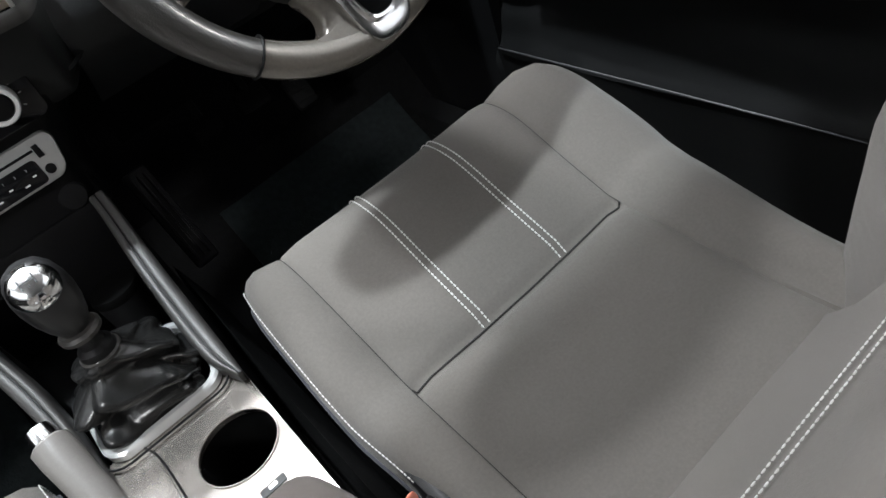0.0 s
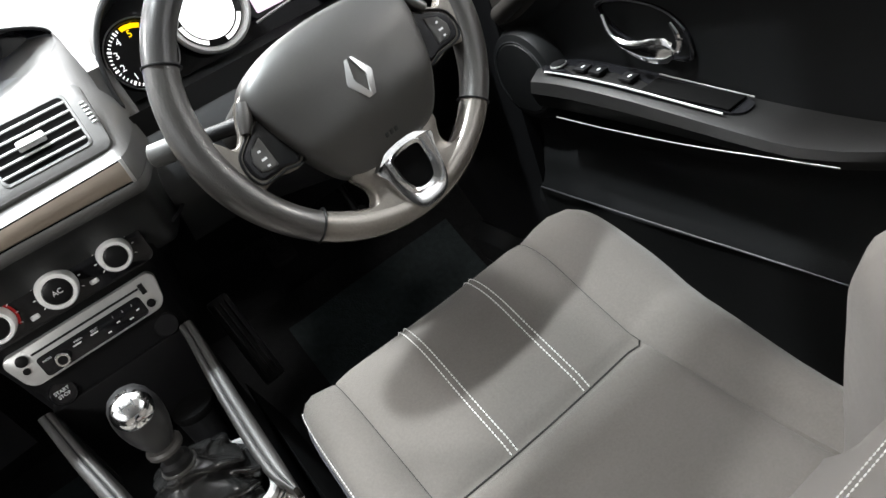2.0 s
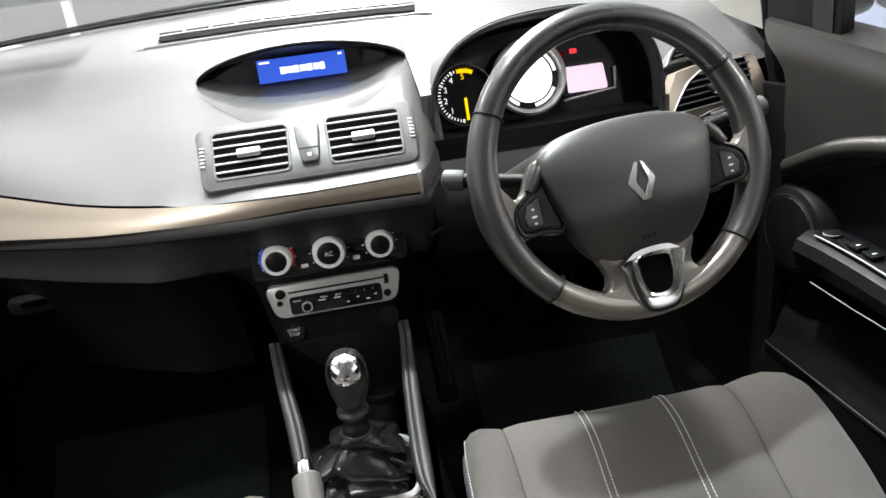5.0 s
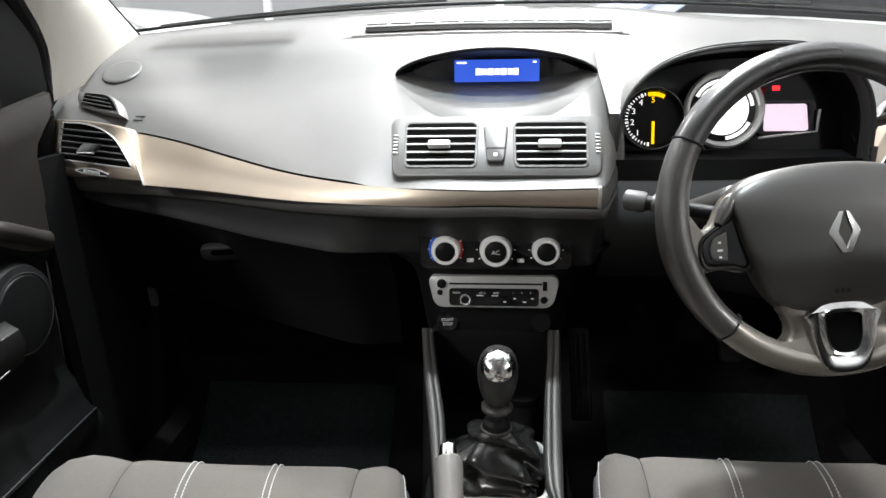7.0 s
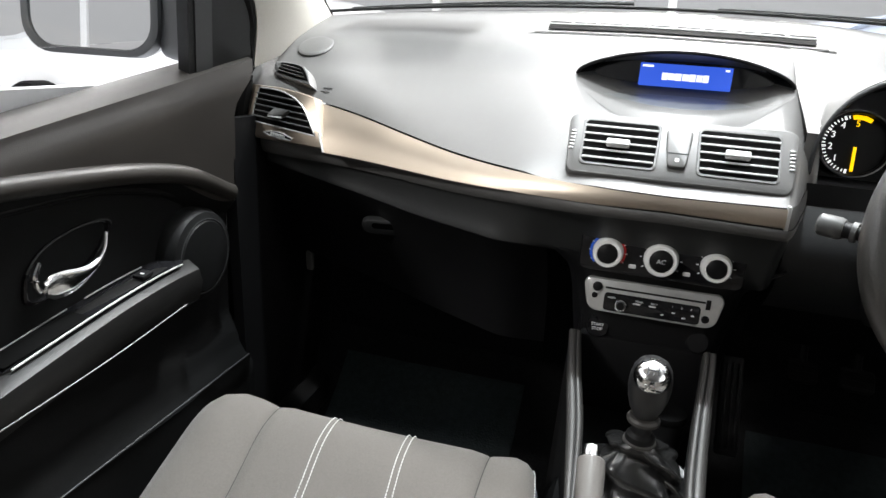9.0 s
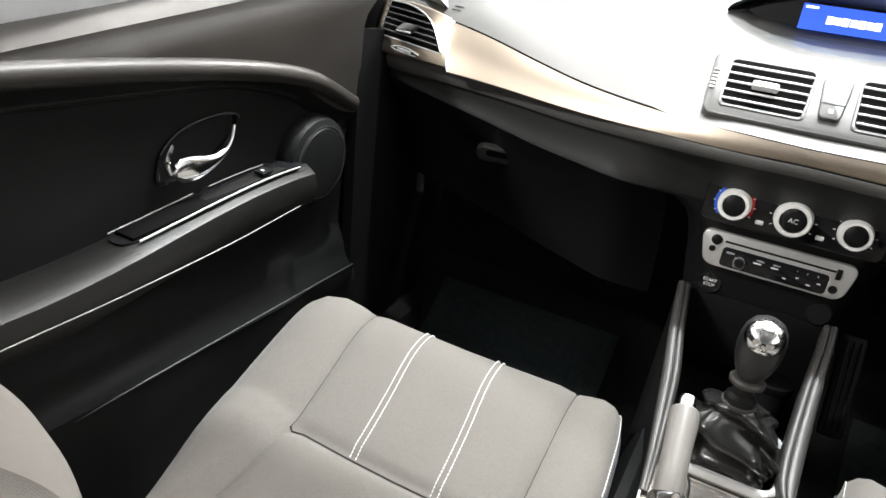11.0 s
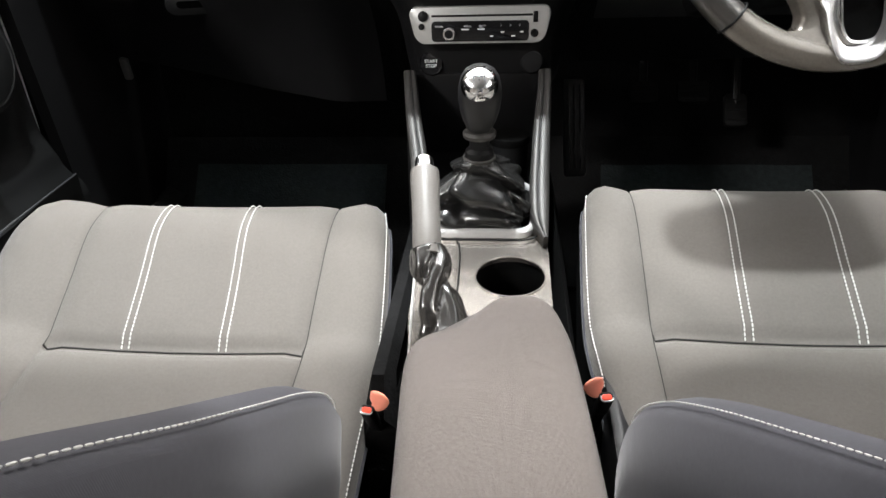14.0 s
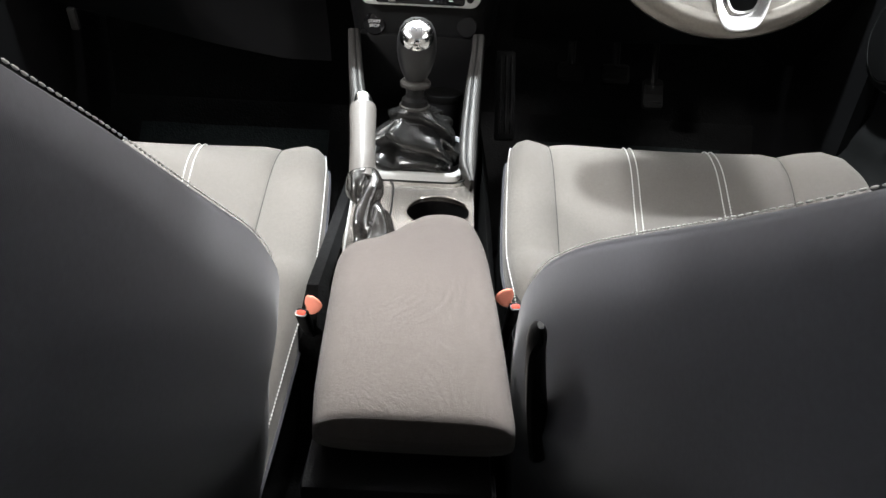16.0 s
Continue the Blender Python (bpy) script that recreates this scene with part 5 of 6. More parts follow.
frame_o, frame_i = rounded(0.128, 0.112, 0.022, 6), rounded(0.114, 0.097, 0.018, 6)
part("gaiter_frame", loft([[GM @ Vector((x, y, z + 0.009 + 0.14 * y)) for x, y in o] for o, z in ((frame_o, -0.008), (frame_o, -0.001), ([(x * 0.97, y * 0.97) for x, y in frame_o], 0.0012), ([(x * 1.03, y * 1.03) for x, y in frame_i], 0.0012), (frame_i, -0.001), (frame_i, -0.012))], caps=False), CHROME_SOFT, gear, "chrome gaiter frame")
part("outer_line", tube([GM @ Vector((x * 1.10, y * 1.12 - 0.003, 0.004 + 0.14 * y)) for x, y in frame_o + frame_o[:1]], 0.0013, 6), BLACK, gear)


def gaiter(top, base, turns, depth, n=72, rows=40, seed=0.0):
    """A creased leather bag from an outline at the base up to a ring at the top."""
    rings = []
    for r in range(rows):
        t = r / (rows - 1)
        ring = []
        for k in range(n):
            q = 2 * math.pi * k / n
            bx, by = base(q)
            kx = bx + (top[0].x + top[1] * math.cos(q) - bx) * t ** 2.4
            ky = by + (top[0].y + top[1] * math.sin(q) - by) * t ** 2.4
            z = top[2] + (top[0].z - top[2]) * t
            puff = math.sin(math.pi * min(1, 0.12 + t * 0.95)) ** 0.7 * depth
            w = Vector((1.5 * math.cos(q) + seed, 1.5 * math.sin(q), turns * t + 0.6 * math.sin(q)))
            crease = puff * (0.85 * (abs(math.sin(2.5 * q + 3.6 * t + seed)) ** 0.7 - 0.62) * (1 - 0.4 * t) + 1.15 * (abs(math.sin(6.2 * t + 2.0 * math.sin(q + 0.6))) ** 0.7 - 0.62) + 0.5 * noise.noise(w))
            sag = 0.004 * noise.noise(w * 1.3)
            ring.append((kx + crease * math.cos(q), ky + crease * math.sin(q), z + sag))
        rings.append(ring)
    return loft(rings)


def rect_base(cx, cy, w, h):
    def at(q):
        c, s = math.cos(q), math.sin(q)
        return cx + w * math.copysign(abs(c) ** 0.45, c), cy + h * math.copysign(abs(s) ** 0.45, s)
    return at


part("gaiter", gaiter((Vector((0.010, 0.722, 0.712)), 0.017, 0.630), rect_base(0.014, 0.742, 0.053, 0.047), 2.6, 0.021, seed=0.7), LEATHERETTE, gear, "creased black leatherette gaiter", sharp=80)
LM = pose(0.010, 0.722, 0.71, 2, 1)
part("gaiter_ring", lathe([(0.0160, -0.003), (0.0192, -0.001), (0.0195, 0.002), (0.0165, 0.004)], 32, LM), SATIN, gear, "thin satin ring over the gaiter")
part("collar", lathe([(0.016, 0), (0.0175, 0.004), (0.0165, 0.010), (0.0120, 0.014), (0.0115, 0.020), (0.0135, 0.026), (0.0130, 0.028)], 32, LM), BLACK, gear, "black waisted collar")
part("collar_ring", lathe([(0.014, 0.026), (0.0190, 0.028), (0.0195, 0.032), (0.0170, 0.035), (0.013, 0.036)], 32, LM), SATIN, gear, "satin reverse lift ring")
part("knob", lathe([(0.012, 0.034), (0.0150, 0.040), (0.0185, 0.047), (0.0225, 0.060), (0.0245, 0.074), (0.0242, 0.086), (0.0215, 0.098), (0.0165, 0.106), (0.0100, 0.110), (0, 0.111)], 40, LM), KNOB, gear, "dark satin knob")
capm = LM @ pose(0, -0.0100, 0.0940, 40)
capo = part("knob_cap", lathe([(0.0212, -0.005), (0.0206, 0.001), (0.0178, 0.0075), (0.0120, 0.0118), (0.005, 0.0134), (0, 0.0137)], 40, capm), CHROME, gear, "polished chrome cap with a shift pattern")
for x in (-0.006, 0, 0.006):
    part("gate_line", block(0.0010, 0.010, 0.0008, m=capm @ pose(x, 0, 0.0131)), DASH_DARK, capo)
part("gate_line", block(0.013, 0.0010, 0.0008, m=capm @ pose(0, 0, 0.0135)), DASH_DARK, capo)

# handbrake
brake = thing("handbrake", (-0.03, 0.50, 0.62), "grey leather-wrapped handbrake lever with a creased gaiter", "handbrake")
A, B = Vector((-0.0316, 0.527, 0.695)), Vector((-0.040, 0.603, 0.748))
path = [A + (B - A) * t for t in (0, 0.1, 0.3, 0.6, 0.85, 0.97, 1.0)]
part("grip", tube(path, [0.0135, 0.0140, 0.0135, 0.0137, 0.0148, 0.0144, 0.0110], 18, flat=0.95), GRIP, brake, "grey leather grip")
D = (B - A).normalized()
part("release_button", tube([B - D * 0.004, B + D * 0.006, B + D * 0.012, B + D * 0.014], [0.0102, 0.0098, 0.0088, 0.006], 18), CHROME, brake, "chrome release button")
rings_path = smooth([(-0.008, 0.462, 0.630), (-0.014, 0.484, 0.651), (-0.024, 0.508, 0.677), (-0.032, 0.531, 0.698)], 13)


def brake_gaiter():
    rings = []
    n = len(rings_path)
    for i, p in enumerate(rings_path):
        t = i / (n - 1)
        d = (rings_path[min(i + 1, n - 1)] - rings_path[max(i - 1, 0)]).normalized()
        a = d.cross(Vector((0, 0, 1))).normalized()
        b = a.cross(d)
        r = 0.0240 - 0.0080 * ease(t * 1.1)
        ring = []
        for k in range(72):
            q = 2 * math.pi * k / 72
            h = Vector((1.1 * math.cos(q), 1.1 * math.sin(q) + 3.0, 2.5 * t))
            bend = 5.0 * t + q + 0.7 * math.sin(2 * q + 4.0 * t) + 0.5 * math.sin(9.0 * t)
            fold = abs(math.sin(bend)) ** 0.7
            w = r + math.sin(math.pi * min(1, 0.12 + 0.88 * t)) ** 0.5 * (0.0120 * (fold - 0.65) + 0.005 * noise.noise(h * 1.7))
            ring.append(p + w * (a * math.cos(q) + b * math.sin(q) * 0.9))
        rings.append(ring)
    return loft(rings)


part("gaiter", brake_gaiter(), GAITER, brake, "creased dark leatherette gaiter", sharp=80)
part("gaiter_collar", tube([A - D * 0.004, A + D * 0.004], [0.0150, 0.0146], 20), GRIP, brake)
left_plate = lambda u, v: (-0.0125 - u * (0.0440 - 0.013 * ease((0.55 - (0.435 + 0.262 * v)) / 0.12)), 0.435 + 0.262 * v, plate_z(0.435 + 0.262 * v) - 0.0004)
part("left_plate", sheet(left_plate, span(0, 1, 5), span(0, 1, 14), 0.004), PLATE, console, "brushed metal plate round the handbrake")
slot_line_path = smooth([(-0.020, 0.690, 0), (-0.0125, 0.668, 0), (-0.0095, 0.63, 0), (-0.0085, 0.55, 0), (-0.0085, 0.44, 0)], 6)
part("slot_line", tube([(p.x, p.y, plate_z(p.y) + 0.0004) for p in slot_line_path], 0.0011, 8), BLACK, console, "thin black joint beside the handbrake")

# armrest
arm = thing("storage_box", (0.04, 0.30, 0.62), "black storage box with a grey cloth armrest lid between the seats", "storage box")


def arm_ring(y, t):
    """Cross-section of the padded lid at y."""
    w = 0.0665 + 0.003 * math.sin(math.pi * t) + 0.001 * t
    cx = 0.0465 - 0.0190 * t
    zt = 0.690 - 0.010 * max(0, (y - 0.38) / 0.08) ** 2 + 0.004 * (0.4 - y)
    ring = []
    us = [1, 0.997, 0.985, 0.965, 0.94, 0.90, 0.84, 0.74, 0.62, 0.5, 0.38, 0.26, 0.13, 0.0]
    us += [-u for u in us[-2::-1]]
    turn = [(u, 1) for u in us] + [(-u, -1) for u in us[1:-1]]
    for u, up in turn:
        c = math.copysign(abs(u) ** 2.38, u)
        s = up * math.sqrt(max(0.0, 1 - c * c))
        x = cx + w * math.copysign(abs(c) ** 0.42, c) * (1 - 0.05 * (s > 0) * s)
        z = (zt - 0.030) + (0.030 if s > 0 else 0.017) * math.copysign(abs(s) ** 0.55, s)
        front = curve1(x, [(-0.045, 0.418), (-0.030, 0.430), (0.004, 0.444), (0.024, 0.470), (0.038, 0.486), (0.064, 0.491), (0.082, 0.484), (0.094, 0.462)])
        yy = y + (front - 0.455) * ease((t - 0.45) / 0.5)
        ring.append((x, yy, z))
    return ring


rows = [(0.186, 0.0, 0.90, 0.30), (0.187, 0.01, 0.95, 0.55), (0.192, 0.03, 0.985, 0.80), (0.202, 0.06, 1.0, 0.96)] + [(0.200 + 0.217 * k / 9, 0.1 + 0.75 * k / 9, 1.0, 1.0) for k in range(1, 10)] + [(0.432, 0.91, 0.998, 0.975), (0.442, 0.95, 0.99, 0.92), (0.450, 0.98, 0.975, 0.83), (0.455, 1.0, 0.95, 0.70)]
rings = []
for y, t, kx, kz in rows:
    ring = arm_ring(y, t)
    cx = sum(p[0] for p in ring) / len(ring)
    cz = sum(p[2] for p in ring) / len(ring)
    pivot = cz - 0.006 if t > 0.5 else cz + 0.016
    rings.append([(cx + (p[0] - cx) * kx, p[1], pivot + (p[2] - pivot) * kz) for p in ring])
part("padded_lid", loft(rings), CLOTH_ARM, arm, "padded grey cloth lid", sharp=60)
part("lid_base", block(0.125, 0.26, 0.03, 0.006, pose(0.036, 0.30, 0.625)), BLACK, arm)
part("bin", block(0.112, 0.30, 0.28, 0.01, pose(0.038, 0.26, 0.47)), BLACK, arm, "black storage bin")

# ---- seats ----


def cushion_line(t):
    """Side line of a cushion, from the backrest (t = 0) over the front edge: y and z."""
    return (curve1(t, [(0, 0.16), (0.2, 0.33), (0.44, 0.508), (0.47, 0.524), (0.50, 0.540), (0.62, 0.610), (0.74, 0.672), (0.80, 0.712), (0.85, 0.737), (0.90, 0.748), (0.95, 0.744), (1.0, 0.735)]),
            curve1(t, [(0, 0.545), (0.2, 0.552), (0.44, 0.578), (0.47, 0.571), (0.50, 0.584), (0.62, 0.617), (0.74, 0.642), (0.80, 0.647), (0.85, 0.639), (0.90, 0.612), (0.95, 0.55), (1.0, 0.44)]))


CROSS = [(-0.262, -0.19), (-0.274, -0.10), (-0.272, -0.045), (-0.258, -0.006), (-0.236, 0.008), (-0.205, 0.015), (-0.175, 0.010), (-0.156, 0.003), (-0.1495, 0.0005), (-0.1465, -0.0025), (-0.1435, 0.0005), (-0.125, 0.004), (-0.06, 0.001), (0, 0), (0.06, 0.001), (0.125, 0.004), (0.1435, 0.0005), (0.1465, -0.0025), (0.1495, 0.0005), (0.160, 0.005), (0.176, 0.010), (0.190, 0.005), (0.198, -0.006), (0.2025, -0.03), (0.204, -0.09), (0.198, -0.19)]


def seat(side, cx, dy, dz, label):
    """A front seat. side: +1 for the driver's; its inner flank faces the console."""
    inn = -side

    def place(u, y, z):
        return Vector((cx + inn * u, y + dy, z + dz))

    s = thing("front_seat", (cx, 0.45 + dy, 0.31), label, "car seat", "front seats")

    def cushion(i, t):
        u, d = CROSS[i]
        y, z = cushion_line(t)
        k = ease((t - 0.74) / 0.26)
        fall = 0.5 * ease((t - 0.8) / 0.2)
        if abs(u) > 0.145 and 0.44 < t < 0.50:
            z = 0.578 + 0.006 * (t - 0.44) / 0.06
        rear = 0.022 * ease((0.45 - t) / 0.45) * (1 if u > 0.15 else 0.4 if u < -0.15 else 0)
        zz = z + d * (1 - fall if d < 0 else 1 - 0.8 * k) - rear
        zz = max(zz, 0.40)
        yy = y - 0.030 * (abs(u) / 0.25) ** 4 * k - (0.012 if u > 0.2 else 0) * k
        u -= 0.014 * ease((t - 0.46) / 0.42) * curve1(u, [(-0.28, 0.0), (-0.225, 0.4), (-0.16, 1.0), (0.06, 1.0), (0.14, 0.0), (0.21, 0.0)])
        if u > 0.15:
            u += ease((u - 0.15) / 0.05) * (curve1(y, [(0.16, 0.018), (0.40, 0.022), (0.50, 0.026), (0.57, 0.025), (0.66, 0.018), (0.74, 0.007)]) if side < 0 else curve1(y, [(0.16, -0.006), (0.40, -0.004), (0.48, 0.003), (0.55, 0.009), (0.66, 0.006), (0.74, 0.0)]))
        if u < -0.15:
            u += (-0.15 - u) * (0.30 * ease((0.62 - t) / 0.45) if side > 0 else 0.50 * ease((0.50 - t) / 0.36))
        return place(u - 0.006 * k * (1 if u > 0.19 else -1 if u < -0.25 else 0), yy, zz)

    ts = span(0, 0.42, 12) + span(0.435, 0.505, 8) + span(0.53, 1.0, 24)
    n = len(CROSS)
    part("cushion_bolster", sheet(cushion, list(range(0, 10)), ts), CLOTH, s, "grey cloth outer bolster", sharp=70)
    pad = part("cushion", sheet(cushion, list(range(9, 18)), ts), CLOTH, s, "grey cloth seat cushion", sharp=70)
    part("cushion_bolster", sheet(cushion, list(range(17, n - 2)), ts), CLOTH, s, "grey cloth inner bolster", sharp=70)
    part("cushion_side", sheet(cushion, list(range(n - 3, n)), ts), LEATHERETTE, s, "black leatherette cushion side", sharp=70)
    part("seat_base", block(0.40, 0.46, 0.16, 0.02, pose(cx, 0.44 + dy, 0.41)), BLACK, s, "black seat base")
    part("side_valance", block(0.02, 0.44, 0.17, 0.008, pose(cx + inn * 0.192, 0.40 + dy, 0.48 + dz, 4)), BLACK, s, "black plastic side valance")

    def top_at(u, t):
        y, z = cushion_line(t)
        k = ease((t - 0.46) / 0.42)
        return place(u - (0.014 * k + 0.005 * (1 - k) if side > 0 else 0.018 * k), y + 0.0012 * ease((t - 0.75) / 0.1), z + 0.0018)

    for u0 in (-0.055, 0.055):
        for off in (-0.0041, 0.0041):
            path = [top_at(u0 + off, t) for t in span(0.475, 0.885, 60)]
            part("stitching", stitches(path, (0, -0.35, 1), 0.0049, 0.0041, 0.00072), THREAD, pad, "double white stitching", kind="stuff")
    for i, t0 in ((9, 0.47), (17, 0.0)):
        part("seam", tube([cushion(i, t) + Vector((0, 0, 0.0003)) for t in span(t0, 0.90, 50)], 0.0006, 6), SEAM, pad)
    part("seam", tube([cushion(i, 0.47) + Vector((0, 0, 0.001)) for i in range(9, 18)], 0.0012, 6), SEAM, pad)
    edge = [cushion(22, t) + Vector((inn * 0.0012, 0, 0.0004)) for t in span(0.12, 0.90, 60)]
    part("edge_stitching", stitches(edge, (inn, 0, 0.5), 0.0046, 0.0034, 0.0006), THREAD, pad, "white edge stitching", kind="stuff")
    part("edge_piping", tube([cushion(23, t) + Vector((0, 0, 0.002)) for t in span(0.05, 0.92, 50)], 0.0020, 8), CLOTH_SIDE_SHADED, s)

    # backrest
    if side > 0:
        lean = [(0.55, 0.315), (0.64, 0.308), (0.72, 0.297), (0.76, 0.268), (0.80, 0.222), (0.84, 0.166), (0.88, 0.107), (0.92, 0.053), (0.96, 0.0), (1.02, -0.075), (1.10, -0.16)]
        wide = [(0.55, 0.205), (0.66, 0.217), (0.74, 0.215), (0.80, 0.202), (0.84, 0.188), (0.88, 0.171), (0.92, 0.152), (0.98, 0.128), (1.10, 0.10)]
    else:
        lean = [(0.55, 0.315), (0.64, 0.310), (0.72, 0.290), (0.76, 0.264), (0.80, 0.223), (0.84, 0.173), (0.88, 0.122), (0.92, 0.072), (0.96, 0.019), (1.02, -0.053), (1.10, -0.135)]
        wide = [(0.55, 0.222), (0.66, 0.236), (0.72, 0.252), (0.76, 0.259), (0.84, 0.264), (0.92, 0.266), (1.0, 0.260), (1.10, 0.19)]

    def crest(v):
        """Inner edge of the wings from the cushion up: y and z."""
        z = 0.55 + 0.55 * v
        return curve1(z, lean) - dy, z - dz

    def back(j, v):
        """Front skin, inner flank and rear of the backrest; j runs round it."""
        ny, nz = 0.72, 0.69
        half_in = curve1(0.55 + 0.55 * v, wide)
        half_out = 0.255 - 0.08 * ease((v - 0.45) / 0.55)
        wing = curve1(v, [(0, 0.02), (0.2, 0.036), (0.375, 0.046), (0.54, 0.040), (0.70, 0.022), (1.0, 0.005)])
        y, z = crest(v)
        y, z = y - ny * wing, z - nz * wing
        ring = [(-half_out + 0.03, -0.13), (-half_out, -0.08), (-half_out - 0.008, 0.0), (-half_out, wing * 0.75), (-half_out + 0.022, wing), (-half_out + 0.055, wing * 0.8), (-0.150 + 0.02 * v, wing * 0.25), (-0.135 + 0.02 * v, 0.002), (-0.07, -0.004), (0, -0.006), (0.07, -0.004), (0.128 - 0.02 * v, 0.002), (0.138 - 0.02 * v, wing * 0.22), (half_in - 0.034, wing * 0.78), (half_in - 0.016, wing), (half_in - 0.002, wing * 0.93), (half_in + 0.004, wing * 0.75), (half_in + 0.006, 0.0), (half_in + 0.002, -0.07), (half_in - 0.03, -0.125), (0, -0.14)]
        u, d = ring[j % len(ring)]
        if u < -0.14 and side > 0 and j < 6:
            d += 0.040 * ease((0.55 - v) / 0.3)
        if side < 0 and j < 6 and u < -0.14:
            d -= 0.030 * ease((0.6 - v) / 0.3)
        top = ease((v - 0.86) / 0.14)
        d = d * (1 - 0.75 * top) - 0.03 * top
        u *= 1 - 0.15 * top
        p = place(u, y + ny * d, z + nz * d)
        if 6 <= j <= 12:  # the flat reclined middle between the wings
            w = (1 - ease((v - 0.6) / 0.4)) * (0.5 if j in (6, 12) else 1.0)
            zc = 0.55 + 0.5 * v
            yc = (0.333 if side > 0 else 0.285) - (0.80 if side > 0 else 0.72) * (zc - 0.55)
            p = p.lerp(Vector((p.x, yc, zc)), w)
        return p

    vs = span(0, 1, 36)
    cen = part("backrest", sheet(back, list(range(6, 13)), vs), CLOTH, s, "grey cloth backrest", sharp=75)
    part("backrest_wing", sheet(back, list(range(2, 7)), vs), CLOTH, s, sharp=75)
    part("backrest_wing", sheet(back, list(range(12, 15)), vs), CLOTH, s, sharp=75)
    part("backrest_rear", sheet(back, [14, 15, 16, 17, 18, 19, 20, 21, 22, 23], vs), CLOTH_SIDE_SHADED, s, "dark grey cloth rear of the backrest, darkened further for shade", sharp=75)
    part("backrest_top", loft([[back(j, 1.0) for j in range(21)], [back(j, 1.0).lerp(back(20, 1.0), 0.9) + Vector((0, 0, 0.01)) for j in range(21)]]), CLOTH, s, sharp=75)
    seam = [back(15, v) + Vector((inn * 0.0015, -0.001, 0.0015)) for v in span(0.02, 0.97, 60)]
    part("edge_stitching", stitches(seam, (inn, 0.2, 0.4), 0.0040, 0.0031, 0.00038), THREAD, cen, "white edge stitching", kind="stuff")
    band_v = 0.20
    for off in (-0.011, 0.011):
        line = [back(j, band_v + off).lerp(back(j + 1, band_v + off), q / 6) + Vector((0, 0.0022, 0.0018)) for j in range(7, 11) for q in range(6)]
        part("stitching", stitches(line, (0, 0.72, 0.69)), THREAD, cen, "double white stitching", kind="stuff")
    part("seat_rail", block(0.04, 0.5, 0.03, 0.004, pose(cx + inn * 0.16, 0.40 + dy, 0.325)), SILVER, s, "steel seat rail")
    return s


seat(1, MID + 0.327, 0.018, 0.012, "grey cloth driver's seat with white double stitching, behind the wheel")
seat(-1, MID - 0.327, 0.0, -0.006, "grey cloth passenger seat with white double stitching, beside the console")
lev = thing("recline_lever", (0.125, 0.16, 0.74), "black plastic backrest release lever on the seat's flank", "lever")
part("paddle", tube(smooth([(0.128, 0.19, 0.66), (0.118, 0.18, 0.72), (0.112, 0.168, 0.765), (0.112, 0.163, 0.782)], 4), [0.0055] * 10 + [0.0050, 0.0040, 0.0018], 10, flat=1.5), BLACK, lev)

def buckle(s, x, y, z):
    """A belt buckle between seat and armrest: case, red button inside a bright rim, and a loose coral webbing tab."""
    t = thing("seat_belt_buckle", (x, y, z - 0.1), "black seat belt buckle with a red button and coral tab", "seat belt buckle", "belt buckles")
    m = pose(x, y, z, 24, 0, 10 * s) @ Matrix.Scale(0.54, 4)
    part("stem", block(0.020, 0.010, 0.17, 0.003, m @ pose(0, 0, -0.125)), BLACK, t)
    part("case", loft([[m @ Vector((a * k, b * k, h)) for a, b in rounded(0.0245, 0.0175, 0.006, 5)] for k, h in ((0.86, -0.055), (0.98, -0.040), (1.0, -0.010), (0.98, 0.004), (0.90, 0.007))]), BLACK, t)
    part("release", dished(rounded(0.0165, 0.0105, 0.004, 5), 0.006, m @ pose(0, -0.001, 0.0075), 0.0016, lambda a, b: 0.0012), RED, t, "red release button")
    rim = [m @ Vector((a, b - 0.001, 0.0074)) for a, b in rounded(0.0200, 0.0138, 0.005, 5)]
    part("rim", tube(rim[8:], 0.0008, 6), LINE, t, "bright lower rim round the button")
    path = smooth([m @ Vector((-s * 0.008, 0.006, 0.002)), m @ Vector((-s * 0.013, 0.010, 0.006)), m @ Vector((-s * 0.019, 0.018, 0.016)), m @ Vector((-s * 0.023, 0.024, 0.026))], 5)
    part("tab", tube(path, [0.0028, 0.0032, 0.0040, 0.0050, 0.0060, 0.0070, 0.0080, 0.0088, 0.0094, 0.0098, 0.0100, 0.0101, 0.0098, 0.0090, 0.0075, 0.0045], 14, flat=0.22, up=(0, -0.6, 0.8)), TAB, t, "coral plastic tab")


buckle(-1, -0.0800, 0.424, 0.589)
buckle(1, 0.1330, 0.440, 0.599)

